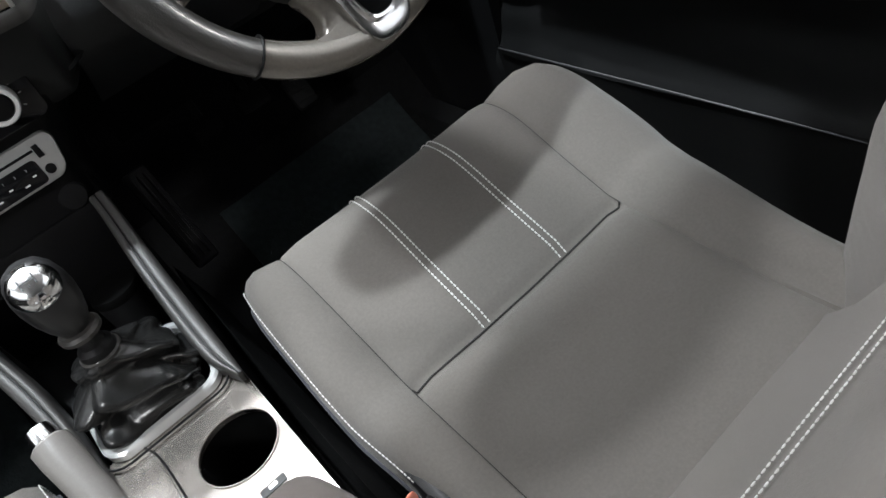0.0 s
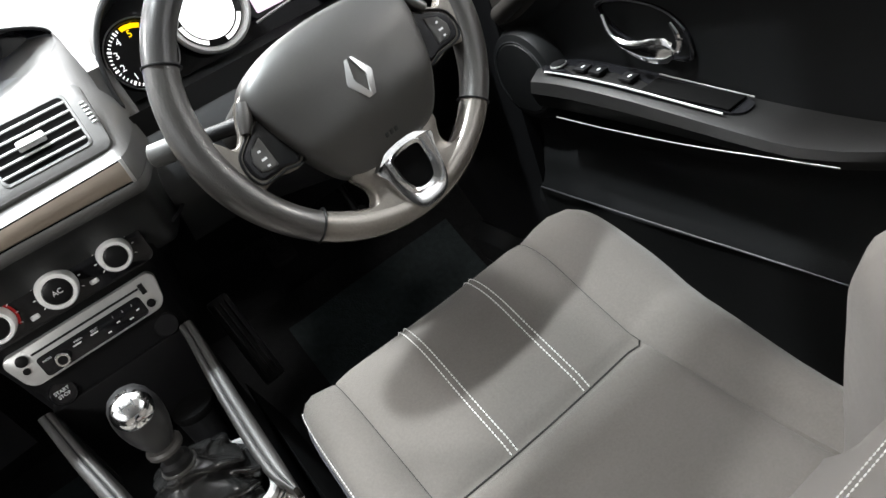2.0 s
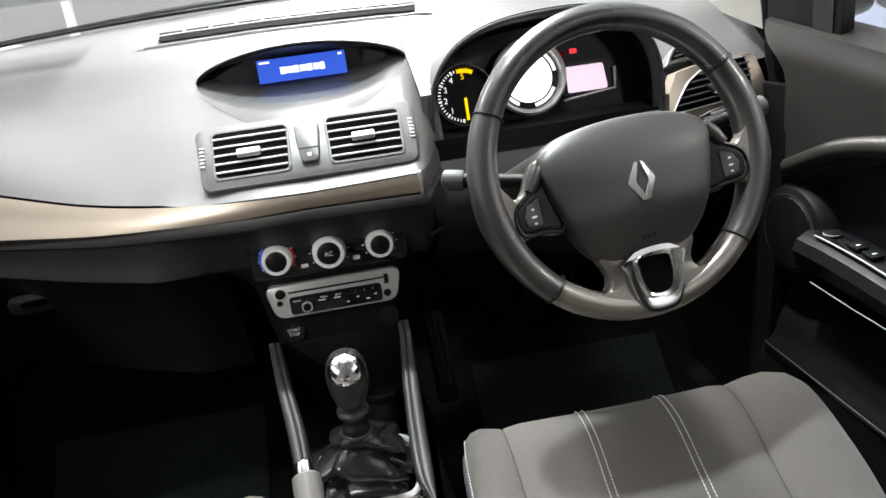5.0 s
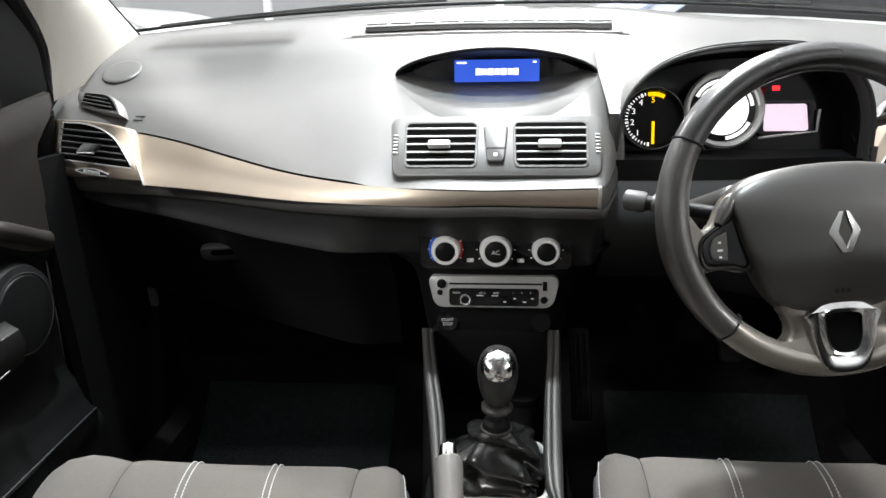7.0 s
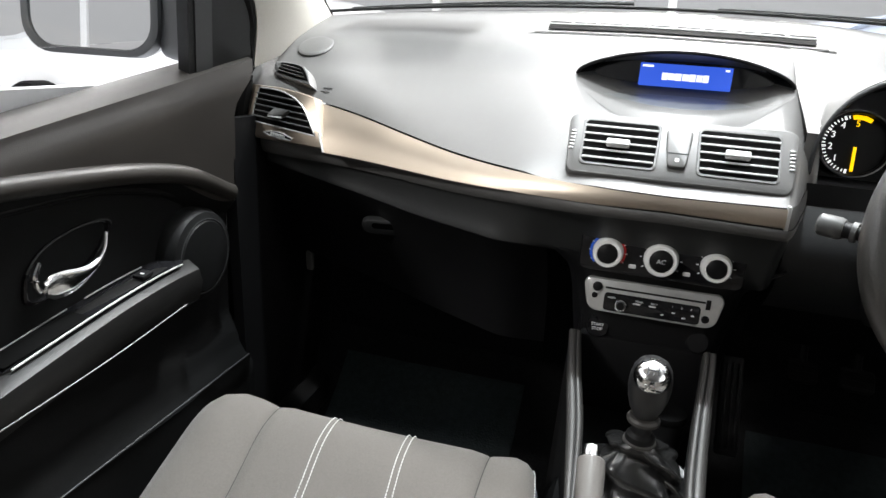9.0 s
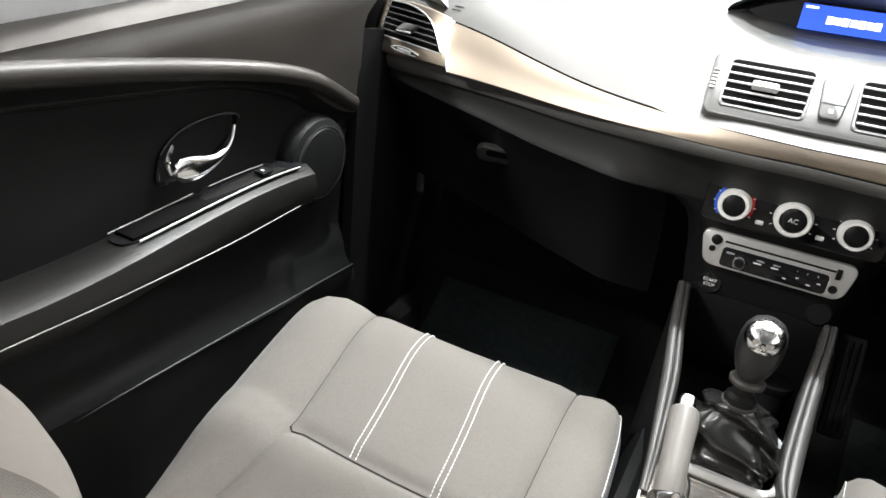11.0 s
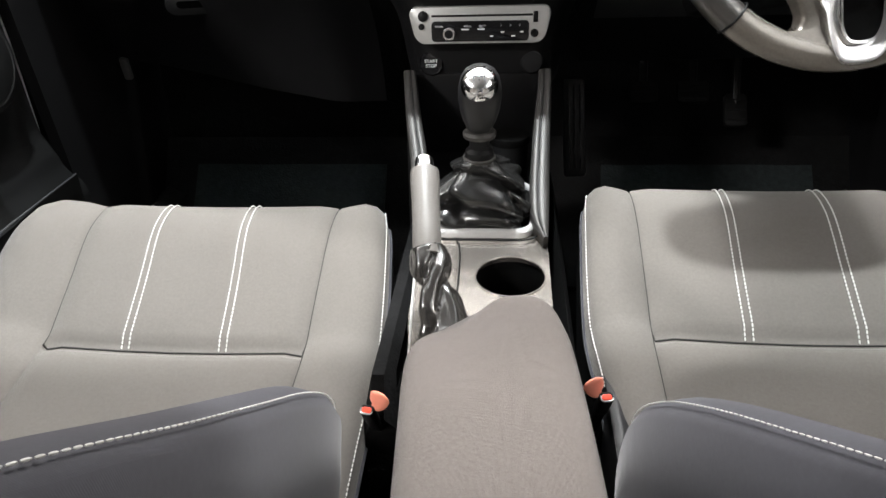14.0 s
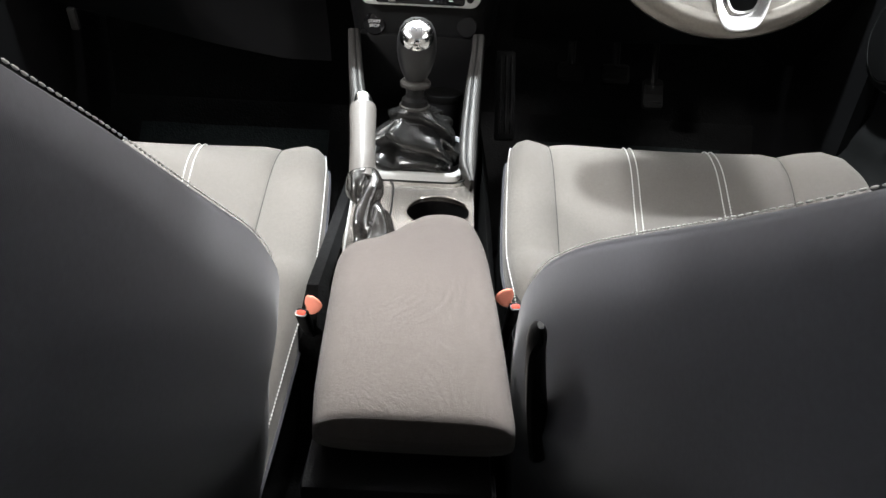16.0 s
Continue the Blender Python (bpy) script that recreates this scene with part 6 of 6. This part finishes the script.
# ---- doors ----


def door(s, name):
    """A front door's inner side; s is -1 for the passenger's."""
    d = thing(name, (MID + s * 0.74, 0.5, 0.4), "dark plastic inner door with armrest, chrome handle and thin silver lines", "door", kind="structure")
    X = lambda x: MID + s * x
    fore = -0.040 if s < 0 else 0.025  # how far the fittings sit along this door
    sill_z = lambda y: 1.012 + 0.17 * max(-0.2, y - 0.55)

    crease = lambda y: 0.950 - 0.09 * ease((y - 0.70) / 0.35)

    def skin(y, z):
        zt = sill_z(y)
        x = 0.722 + 0.022 * ease((crease(y) - z) / 0.03) * ease((z - 0.60) / 0.05) - 0.030 * ease((0.60 - z) / 0.06)
        x += 0.012 * ease((z - zt + 0.05) / 0.05) ** 2
        y -= max(0.0, y - 0.8) * 0.29 * ease((zt - z) / 0.09)
        return (X(x), y, z)

    ys_door = span(-0.25, 1.06, 45)
    part("panel", sheet(lambda y, v: skin(y, 0.36 + (crease(y) - 0.36) * v), ys_door, span(0, 1, 40)), DOOR, d, "dark grained door panel")
    part("upper_panel", sheet(lambda y, v: skin(y, crease(y) + (sill_z(y) - crease(y)) * v), ys_door, span(0, 1, 14)), DOOR_TOP, d, "brownish soft upper door panel")
    top = lambda y, v: (X(0.734 + 0.055 * v), y, sill_z(y) + 0.004 * math.sin(3.14 * v) + 0.012 * v)
    part("window_ledge", sheet(top, span(-0.25, 1.06, 20), span(0, 1, 5)), DOOR_TOP, d, "dark window ledge")
    ridge = smooth([(X(0.728), -0.2, 0.955), (X(0.726), 0.3, 0.962), (X(0.724), 0.62, 0.955), (X(0.722), 0.83, 0.930), (X(0.724), 0.97, 0.876)], 10)
    part("swoosh", tube(ridge, 0.015, 12), DOOR_TOP, d, "curved raised ridge")
    ridge2 = smooth([(X(0.742), 0.2, 0.922), (X(0.741), 0.55, 0.928), (X(0.741), 0.70, 0.925), (X(0.741), 0.83, 0.897), (X(0.742), 0.90, 0.868)], 8)
    part("inner_ridge", tube(ridge2, 0.005, 8), DOOR, d)
    # armrest
    def rest(k, y):
        t = (y + 0.1) / 0.975
        drop = 0.0
        zt = 0.735 + 0.055 * ease((y - 0.35) / 0.5)
        w = 0.062 + 0.010 * ease((0.7 - y) / 0.4)
        close = ease((0.882 - y) / 0.02)
        zt += 0.006
        prof = [(0.745, zt - 0.004), (0.72, zt + 0.001), (0.745 - w * 0.75, zt), (0.745 - w, zt - 0.010), (0.745 - w - 0.006, zt - 0.030), (0.745 - w + 0.002, zt - 0.060), (0.745 - w * 0.6, zt - 0.078), (0.745, zt - 0.085)]
        x, z = prof[k]
        if s > 0:  # the driver's is slimmer and runs out towards the seat
            z = zt - (zt - z) * (0.45 + 0.40 * ease((y - 0.40) / 0.40))
            x += (0.742 - x) * 0.8 * ease((0.46 - y) / 0.22)
        return (X(0.742 - (0.742 - x) * (0.35 + 0.65 * close)), y + fore * ease(y / 0.4), z)
    rest_us = list(range(8))
    ys = span(-0.1, 0.85, 24) + [0.862, 0.872, 0.880, 0.884]
    part("armrest", loft([[rest(k, y) for k in rest_us] for y in ys]), REST, d, "padded dark armrest")
    sw_y0, sw_y1 = 0.515 + fore, 0.855 + fore
    ztop = lambda y: 0.735 + 0.055 * ease((y - fore - 0.35) / 0.5) + 0.0085
    rim = []
    for k in range(40):
        q = 2 * math.pi * k / 40
        c, n = math.cos(q), math.sin(q)
        y = (sw_y0 + sw_y1) / 2 + (sw_y1 - sw_y0) / 2 * math.copysign(abs(c) ** 0.35, c)
        x = 0.716 + 0.024 * math.copysign(abs(n) ** 0.6, n)
        rim.append(Vector((X(x), y, ztop(y))))
    panel2 = part("switch_panel", loft([[p - Vector((0, 0, 0.004)) for p in rim], [p + Vector((0, 0, 0.001)) for p in rim]]), GLOSS, d, "gloss black switch panel")
    part("panel_edge", tube([Vector((X(0.693), y, ztop(y) + 0.001)) for y in span(sw_y0 + 0.02, sw_y1 - 0.02, 16)], 0.0015, 8), SILVER, panel2, "thin silver edge")
    part("grip_edge", tube([Vector((X(0.738), y, ztop(y) + 0.0015)) for y in span(sw_y0 + 0.01, 0.66 + fore, 8)], 0.0010, 8), LINE, panel2)
    part("grip_edge", tube([Vector((X(0.738), y, ztop(y) + 0.0015)) for y in span(0.69 + fore, 0.80 + fore, 6)], 0.0010, 8), LINE, panel2) if s < 0 else None
    # No hollow here: a black block stands for the recess's shade.
    part("grip_recess", block(0.034, 0.13, 0.003, 0.001, pose(X(0.716), 0.595 + fore, ztop(0.595 + fore) + 0.001, 7)), UNLIT_BLACK, panel2, "flat black block for the grip recess's shade")
    spots = ((0.775 + fore,),) if s < 0 else ((0.69 + fore,), (0.745 + fore,), (0.775 + fore,))
    for (y,) in spots:
        sw = part("window_switch", block(0.020, 0.022, 0.006, 0.002, pose(X(0.714), y, ztop(y) + 0.003, 7)), BLACK, panel2, "black window switch")
        part("switch_mark", block(0.006, 0.003, 0.0005, m=pose(X(0.712), y - 0.004, ztop(y) + 0.0064, 7)), WHITE_MARK, sw)
    if s > 0:
        part("mirror_control", lathe([(0.012, 0), (0.0115, 0.005), (0.008, 0.006), (0, 0.006)], 24, pose(X(0.716), 0.828 + fore, ztop(0.83 + fore))), BLACK, panel2, "round mirror control")
        part("control_ring", lathe([(0.0125, 0.001), (0.0125, 0.003), (0.0112, 0.0035)], 24, pose(X(0.716), 0.828 + fore, ztop(0.83 + fore))), SILVER, panel2)
    rows = ((0.0, 0.690), (0.3, 0.708), (0.45, 0.716), (0.62, 0.730), (0.775, 0.745)) if s < 0 else ((0.41, 0.733), (0.50, 0.732), (0.60, 0.731), (0.74, 0.732), (0.838, 0.737))
    strip = smooth([(X(0.664 + 0.010 * ease((y - 0.55) / 0.3)), y, z) for y, z in rows], 8)
    part("silver_line", tube(strip, 0.0009, 8), LINE, d, "thin silver line along the armrest")
    # Thin tube in a paler plastic: the pocket edge's highlight as colour.
    low = smooth([(X(0.672), 0.1, 0.565), (X(0.664), 0.5, 0.585), (X(0.664), 0.72, 0.592), (X(0.680), 0.95, 0.585)], 8)
    part("pocket_edge", tube(low, 0.0014, 8), DASH_DARK, d, "edge of the door pocket, paler for its highlight")
    pocket = lambda u, v: (X(0.664 + 0.004 * math.sin(3 * v) + 0.02 * ease((u - 0.75) / 0.25)), 0.0 + 0.96 * u, 0.37 + 0.215 * v)
    part("pocket", sheet(pocket, span(0, 1, 16), span(0, 1, 6)), RUBBER, d, "dark door pocket")
    # chrome pull in its leaf-shaped well
    hy, hz = (0.634, 0.846) if s < 0 else (0.698, 0.843)
    leaf = closed_curve([(-0.073, -0.030), (-0.066, 0.000), (-0.040, 0.024), (0.000, 0.037), (0.045, 0.042), (0.073, 0.036), (0.066, 0.016), (0.040, -0.008), (0.005, -0.028), (-0.045, -0.041), (-0.066, -0.041)], 4)
    W = lambda a, b, x: Vector((X(x), hy + a, hz + b))
    hnd = part("handle_well", loft([[W(a * k, b * k, x) for a, b in leaf] for k, x in ((1.0, 0.7475), (1.0, 0.7395), (0.97, 0.7375), (0.93, 0.7385), (0.88, 0.750), (0.5, 0.758))]), GLOSS, d, "glossy black leaf-shaped handle well")
    part("well_edge", tube([W(a * 1.0, b * 1.0, 0.7385) for a, b in leaf[4:22]], 0.0011, 8), DASH_DARK, hnd)
    blade = smooth([(0.050, 0.028, 0), (0.040, 0.008, 0), (0.020, -0.010, 0), (-0.006, -0.019, 0), (-0.030, -0.022, 0), (-0.050, -0.024, 0)], 7)
    n = len(blade)
    rings = []
    for i, p in enumerate(blade):
        t = i / (n - 1)
        a = blade[min(i + 1, n - 1)] - blade[max(i - 1, 0)]
        side = Vector((-a.y, a.x, 0)).normalized() * (-1)
        wide = 0.0036 + 0.0135 * ease((t - 0.25) / 0.55) * (1 - 0.5 * ease((t - 0.9) / 0.1))
        out = 0.732 - 0.014 * math.sin(math.pi * min(1, 0.15 + 0.8 * t))
        rings.append([W(p.x + side.x * wide * c, p.y + side.y * wide * c, out + 0.0035 * h) for c, h in ((-1, 0.3), (-0.6, -0.7), (0, -1), (0.6, -0.7), (1, 0.3), (0.6, 1), (0, 1.1), (-0.6, 1))])
    part("handle", loft(rings), CHROME, hnd, "curved chrome door pull", sharp=60)
    hook = smooth([(-0.052, 0.012, 0), (-0.060, -0.004, 0), (-0.058, -0.022, 0), (-0.044, -0.030, 0)], 6)
    part("hinge_cap", tube([W(p.x, p.y, 0.733) for p in hook], [0.0028 + 0.0016 * math.sin(math.pi * k / 18) for k in range(19)], 10), CHROME, hnd, "chrome hinge cap")
    py, pz = (0.876, 0.787) if s < 0 else (0.945, 0.775)
    part("speaker_pod", lathe([(0.080, -0.02), (0.079, 0.012), (0.073, 0.024), (0.064, 0.028), (0.061, 0.026), (0.058, 0.030), (0.030, 0.033), (0, 0.033)], 44, pose(X(0.738), py, pz, 0, -90 * s, 0)), DOOR, d, "round dark speaker pod")
    part("pod_ring", tube([(X(0.711), py + 0.0625 * math.cos(q), pz + 0.0625 * math.sin(q)) for q in (2 * math.pi * k / 36 for k in range(37))], 0.0016, 8), DASH_DARK, d)
    # window frame, corner panel and glass
    corner = [(X(0.745), 1.085, 1.085), (X(0.745), 0.90, 1.058), (X(0.715), 0.865, 1.31), (X(0.690), 0.86, 1.42), (X(0.700), 0.99, 1.37), (X(0.725), 1.06, 1.24)]
    part("mirror_corner", loft([corner, [(p[0] + s * 0.02, p[1], p[2]) for p in corner]]), BLACK, d, "black triangular corner panel")
    # The black panel's lit facet, its light put in as a grey strip.
    facet = [(X(0.7435), 0.915, 1.062), (X(0.7435), 0.958, 1.068), (X(0.7125), 0.922, 1.32), (X(0.7130), 0.880, 1.31)]
    part("corner_lit_facet", loft([facet, [(p[0] + s * 0.006, p[1], p[2]) for p in facet]]), DASH_DARK, d, "lit facet of the black corner panel, coloured grey")
    post = [(X(0.762), 0.916, 1.07), (X(0.735), 0.893, 1.30), (X(0.705), 0.88, 1.45)]
    part("window_post", tube(post, 0.0105, 12), DASH, d, "grey window divider")
    pane = lambda u, v: (X(0.775 - 0.085 * v), -0.25 + 1.13 * u, 1.05 + 0.075 * u + 0.46 * v)
    g = part("side_window", sheet(pane, span(0, 1, 6), span(0, 1, 6), 0.004), GLASS, d, "clear side window glass")
    g.visible_shadow = False
    outer = lambda u, v: (X(0.80 + 0.05 * math.sin(3.0 * v)), -0.25 + 1.4 * u, 0.30 + 0.76 * v)
    part("outer_skin", sheet(outer, span(0, 1, 8), span(0, 1, 8), 0.01), PAINT_WHITE, d, "white painted outer skin")
    return d


door(-1, "door_1")
door(1, "door_2")

# outside mirrors
for s in (-1, 1):
    t = thing("door_mirror", (MID + s * 0.86, 0.98, 1.12), "grey door mirror outside the side window", "door mirror", "door mirrors")
    m = pose(MID + s * 1.04, 1.02, 1.172, -3, 0, -s * 9)
    shape = [(x, y) for x, y in rounded(0.255, 0.165, 0.055, 7)]
    rings = [[m @ Vector((x * k, z, y * k)) for x, y in shape] for k, z in ((1.0, 0.0), (1.03, 0.012), (1.0, 0.05), (0.8, 0.085), (0.4, 0.10))]
    part("housing", loft(rings), PAINT_WHITE, t, "pale mirror housing")
    part("mirror_glass", plate([(x * 0.93, y * 0.90) for x, y in shape], 0.003, m @ pose(0, -0.004, 0, 90)), MIRROR, t, "bright mirror glass")
    part("rim", frame_ring([(x * 1.05, y * 1.06) for x, y in shape], [(x * 0.94, y * 0.92) for x, y in shape], 0.03, m @ pose(0, -0.008, 0, 90)), DASH_DARK, t, "dark mirror rim")
    part("neck", block(0.125, 0.07, 0.175, 0.025, pose(MID + s * 0.864, 1.078, 1.172), 3), DASH_DARK, t, "dark mirror neck")

# Unseen card, added to cast a dark rectangle on the dash pad.
card = thing("shadow_card", (-0.47, 1.30, 1.30), "unseen card added under the windscreen to shade the dashboard's passenger side", "card")
part("sheet", block(0.265, 0.098, 0.001, m=pose(-0.490, 1.278, 1.290, -20)), PAPER, card)

# ---- footwells ----
for x, w in ((0.286, 0.05), (0.373, 0.055), (0.453, 0.04)):
    t = thing("pedal", (x, 1.2, 0.62), "black rubber-faced pedal in the dark footwell", "pedal", "pedals")
    z = 0.637 if x < 0.4 else 0.612
    tall = 0.040 if x < 0.4 else 0.060
    pm = facing(x, 1.20, z - tall / 2 + 0.02, 35)
    part("pad", plate(rounded(w, tall, 0.008), 0.012, pm, 0.003), RUBBER, t)
    for k in range(3):
        part("rib", block(w * 0.8, 0.003, 0.003, m=pm @ pose(0, -tall * 0.3 + k * tall * 0.3, 0.001)), RUBBER, t)
    part("arm", tube([pm @ Vector((0, 0, -0.01)), (x, 1.26, z + 0.10), (x, 1.30, z + 0.2)], 0.008, 8), BLACK, t)
rest = thing("footrest", (0.155, 1.0, 0.60), "black ribbed plastic footrest beside the console", "footrest")
rm = pose(0.1455, 0.995, 0.645, 62, 0, 4)
part("plate", block(0.034, 0.150, 0.012, 0.005, rm), BLACK, rest)
for x in (-0.009, 0.0, 0.009):
    part("rib", block(0.003, 0.13, 0.004, 0.001, rm @ pose(x, 0, 0.008)), BLACK, rest)
for s, name in ((1, "driver's"), (-1, "passenger's")):
    mx = lambda u, v, s=s: (MID + s * (0.22 + 0.41 * u), 0.62 + 0.66 * v, 0.312 + 0.20 * (max(0.0, 0.66 * v - 0.43) / 0.27) ** 2 + 0.003 * noise.noise(Vector((u * 4 + s, v * 4, 0))))
    solo("floor_mat", sheet(mx, span(0, 1, 10), span(0, 1, 14), 0.008), MAT_CLOTH, f"dark carpet floor mat in the {name} footwell", "floor mat", group="floor mats")
hook = thing("bag_hook", (-0.678, 1.2, 0.69), "small pale plastic clip in the passenger footwell", "clip")
part("tongue", block(0.016, 0.012, 0.045, 0.004, pose(-0.678, 1.20, 0.69, 15, 5)), DASH, hook)

# ---- cars and signs in the hall ----


def parked_car(at, turn, paint, label):
    M = pose(*at, 0, 0, turn)
    c = thing("parked_car", at, label, "car", "parked cars")
    c.rotation_euler = (0, 0, radians(turn))
    inv = M

    def P(pts):
        return [inv @ Vector(p) for p in pts]
    prof = [(-2.1, 0.35), (-2.15, 0.6), (-2.0, 0.92), (-1.5, 1.02), (-0.7, 1.42), (0.3, 1.46), (1.0, 1.36), (1.75, 1.05), (2.05, 0.98), (2.12, 0.6), (2.05, 0.32)]
    pts = [(p.x, p.y) for p in smooth([(a, b, 0) for a, b in prof], 5)]
    rings = []
    for yy, k in ((-0.86, 0.0), (-0.90, 0.03), (-0.88, 0.10), (0.88, 0.10), (0.90, 0.03), (0.86, 0.0)):
        ring = []
        for x, z in pts:
            tuck = 0.24 * max(0, z - 0.95) / 0.5
            ring.append((x * (1 - 0.02 * (k == 0)), math.copysign(abs(yy) - tuck, yy), z - 0.02 * (k == 0)))
        rings.append(P(ring))
    part("body", loft(rings), paint, c, "glossy painted body")
    for s in (-1, 1):
        w = [(-1.25, s * 0.80, 1.02), (-0.66, s * 0.665, 1.36), (0.30, s * 0.655, 1.40), (0.95, s * 0.70, 1.30), (1.45, s * 0.80, 1.04)]
        win = P([(x, y + s * 0.03, z) for x, y, z in w])
        part("side_glass", loft([win, P([(x, y, z) for x, y, z in w])]), GLOSS, c, "dark side glass")
        for x in (-1.32, 1.30):
            tyre = part("wheel", lathe([(0.20, 0.0), (0.31, 0.0), (0.325, 0.03), (0.325, 0.17), (0.31, 0.20), (0.21, 0.20)], 40, inv @ pose(x, s * 0.90, 0.325, 90 * s, 0, 0) @ pose(0, 0, -0.16)), RUBBER, c, "black tyre on a pale alloy wheel")
            rim = lathe([(0.20, 0.18), (0.215, 0.19), (0.20, 0.195), (0.185, 0.15)], 36, inv @ pose(x, s * 0.90, 0.325, 90 * s, 0, 0) @ pose(0, 0, -0.16))
            for k in range(5):
                block(0.05, 0.19, 0.02, 0.005, inv @ pose(x, s * 0.90, 0.325, 90 * s, 0, 0) @ pose(0, 0, 0.01, 0, 0, 72 * k) @ pose(0, 0.10, 0), bm=rim)
            part("alloy_rim", rim, SILVER, tyre, "pale five-spoke rim")
    return c


parked_car((1.6, 4.6, 0.0), 8, PAINT_BLUE, "pale blue car parked across the hall ahead")
parked_car((-3.4, 5.2, 0.0), -5, PAINT_WHITE, "white car parked further off in the hall")
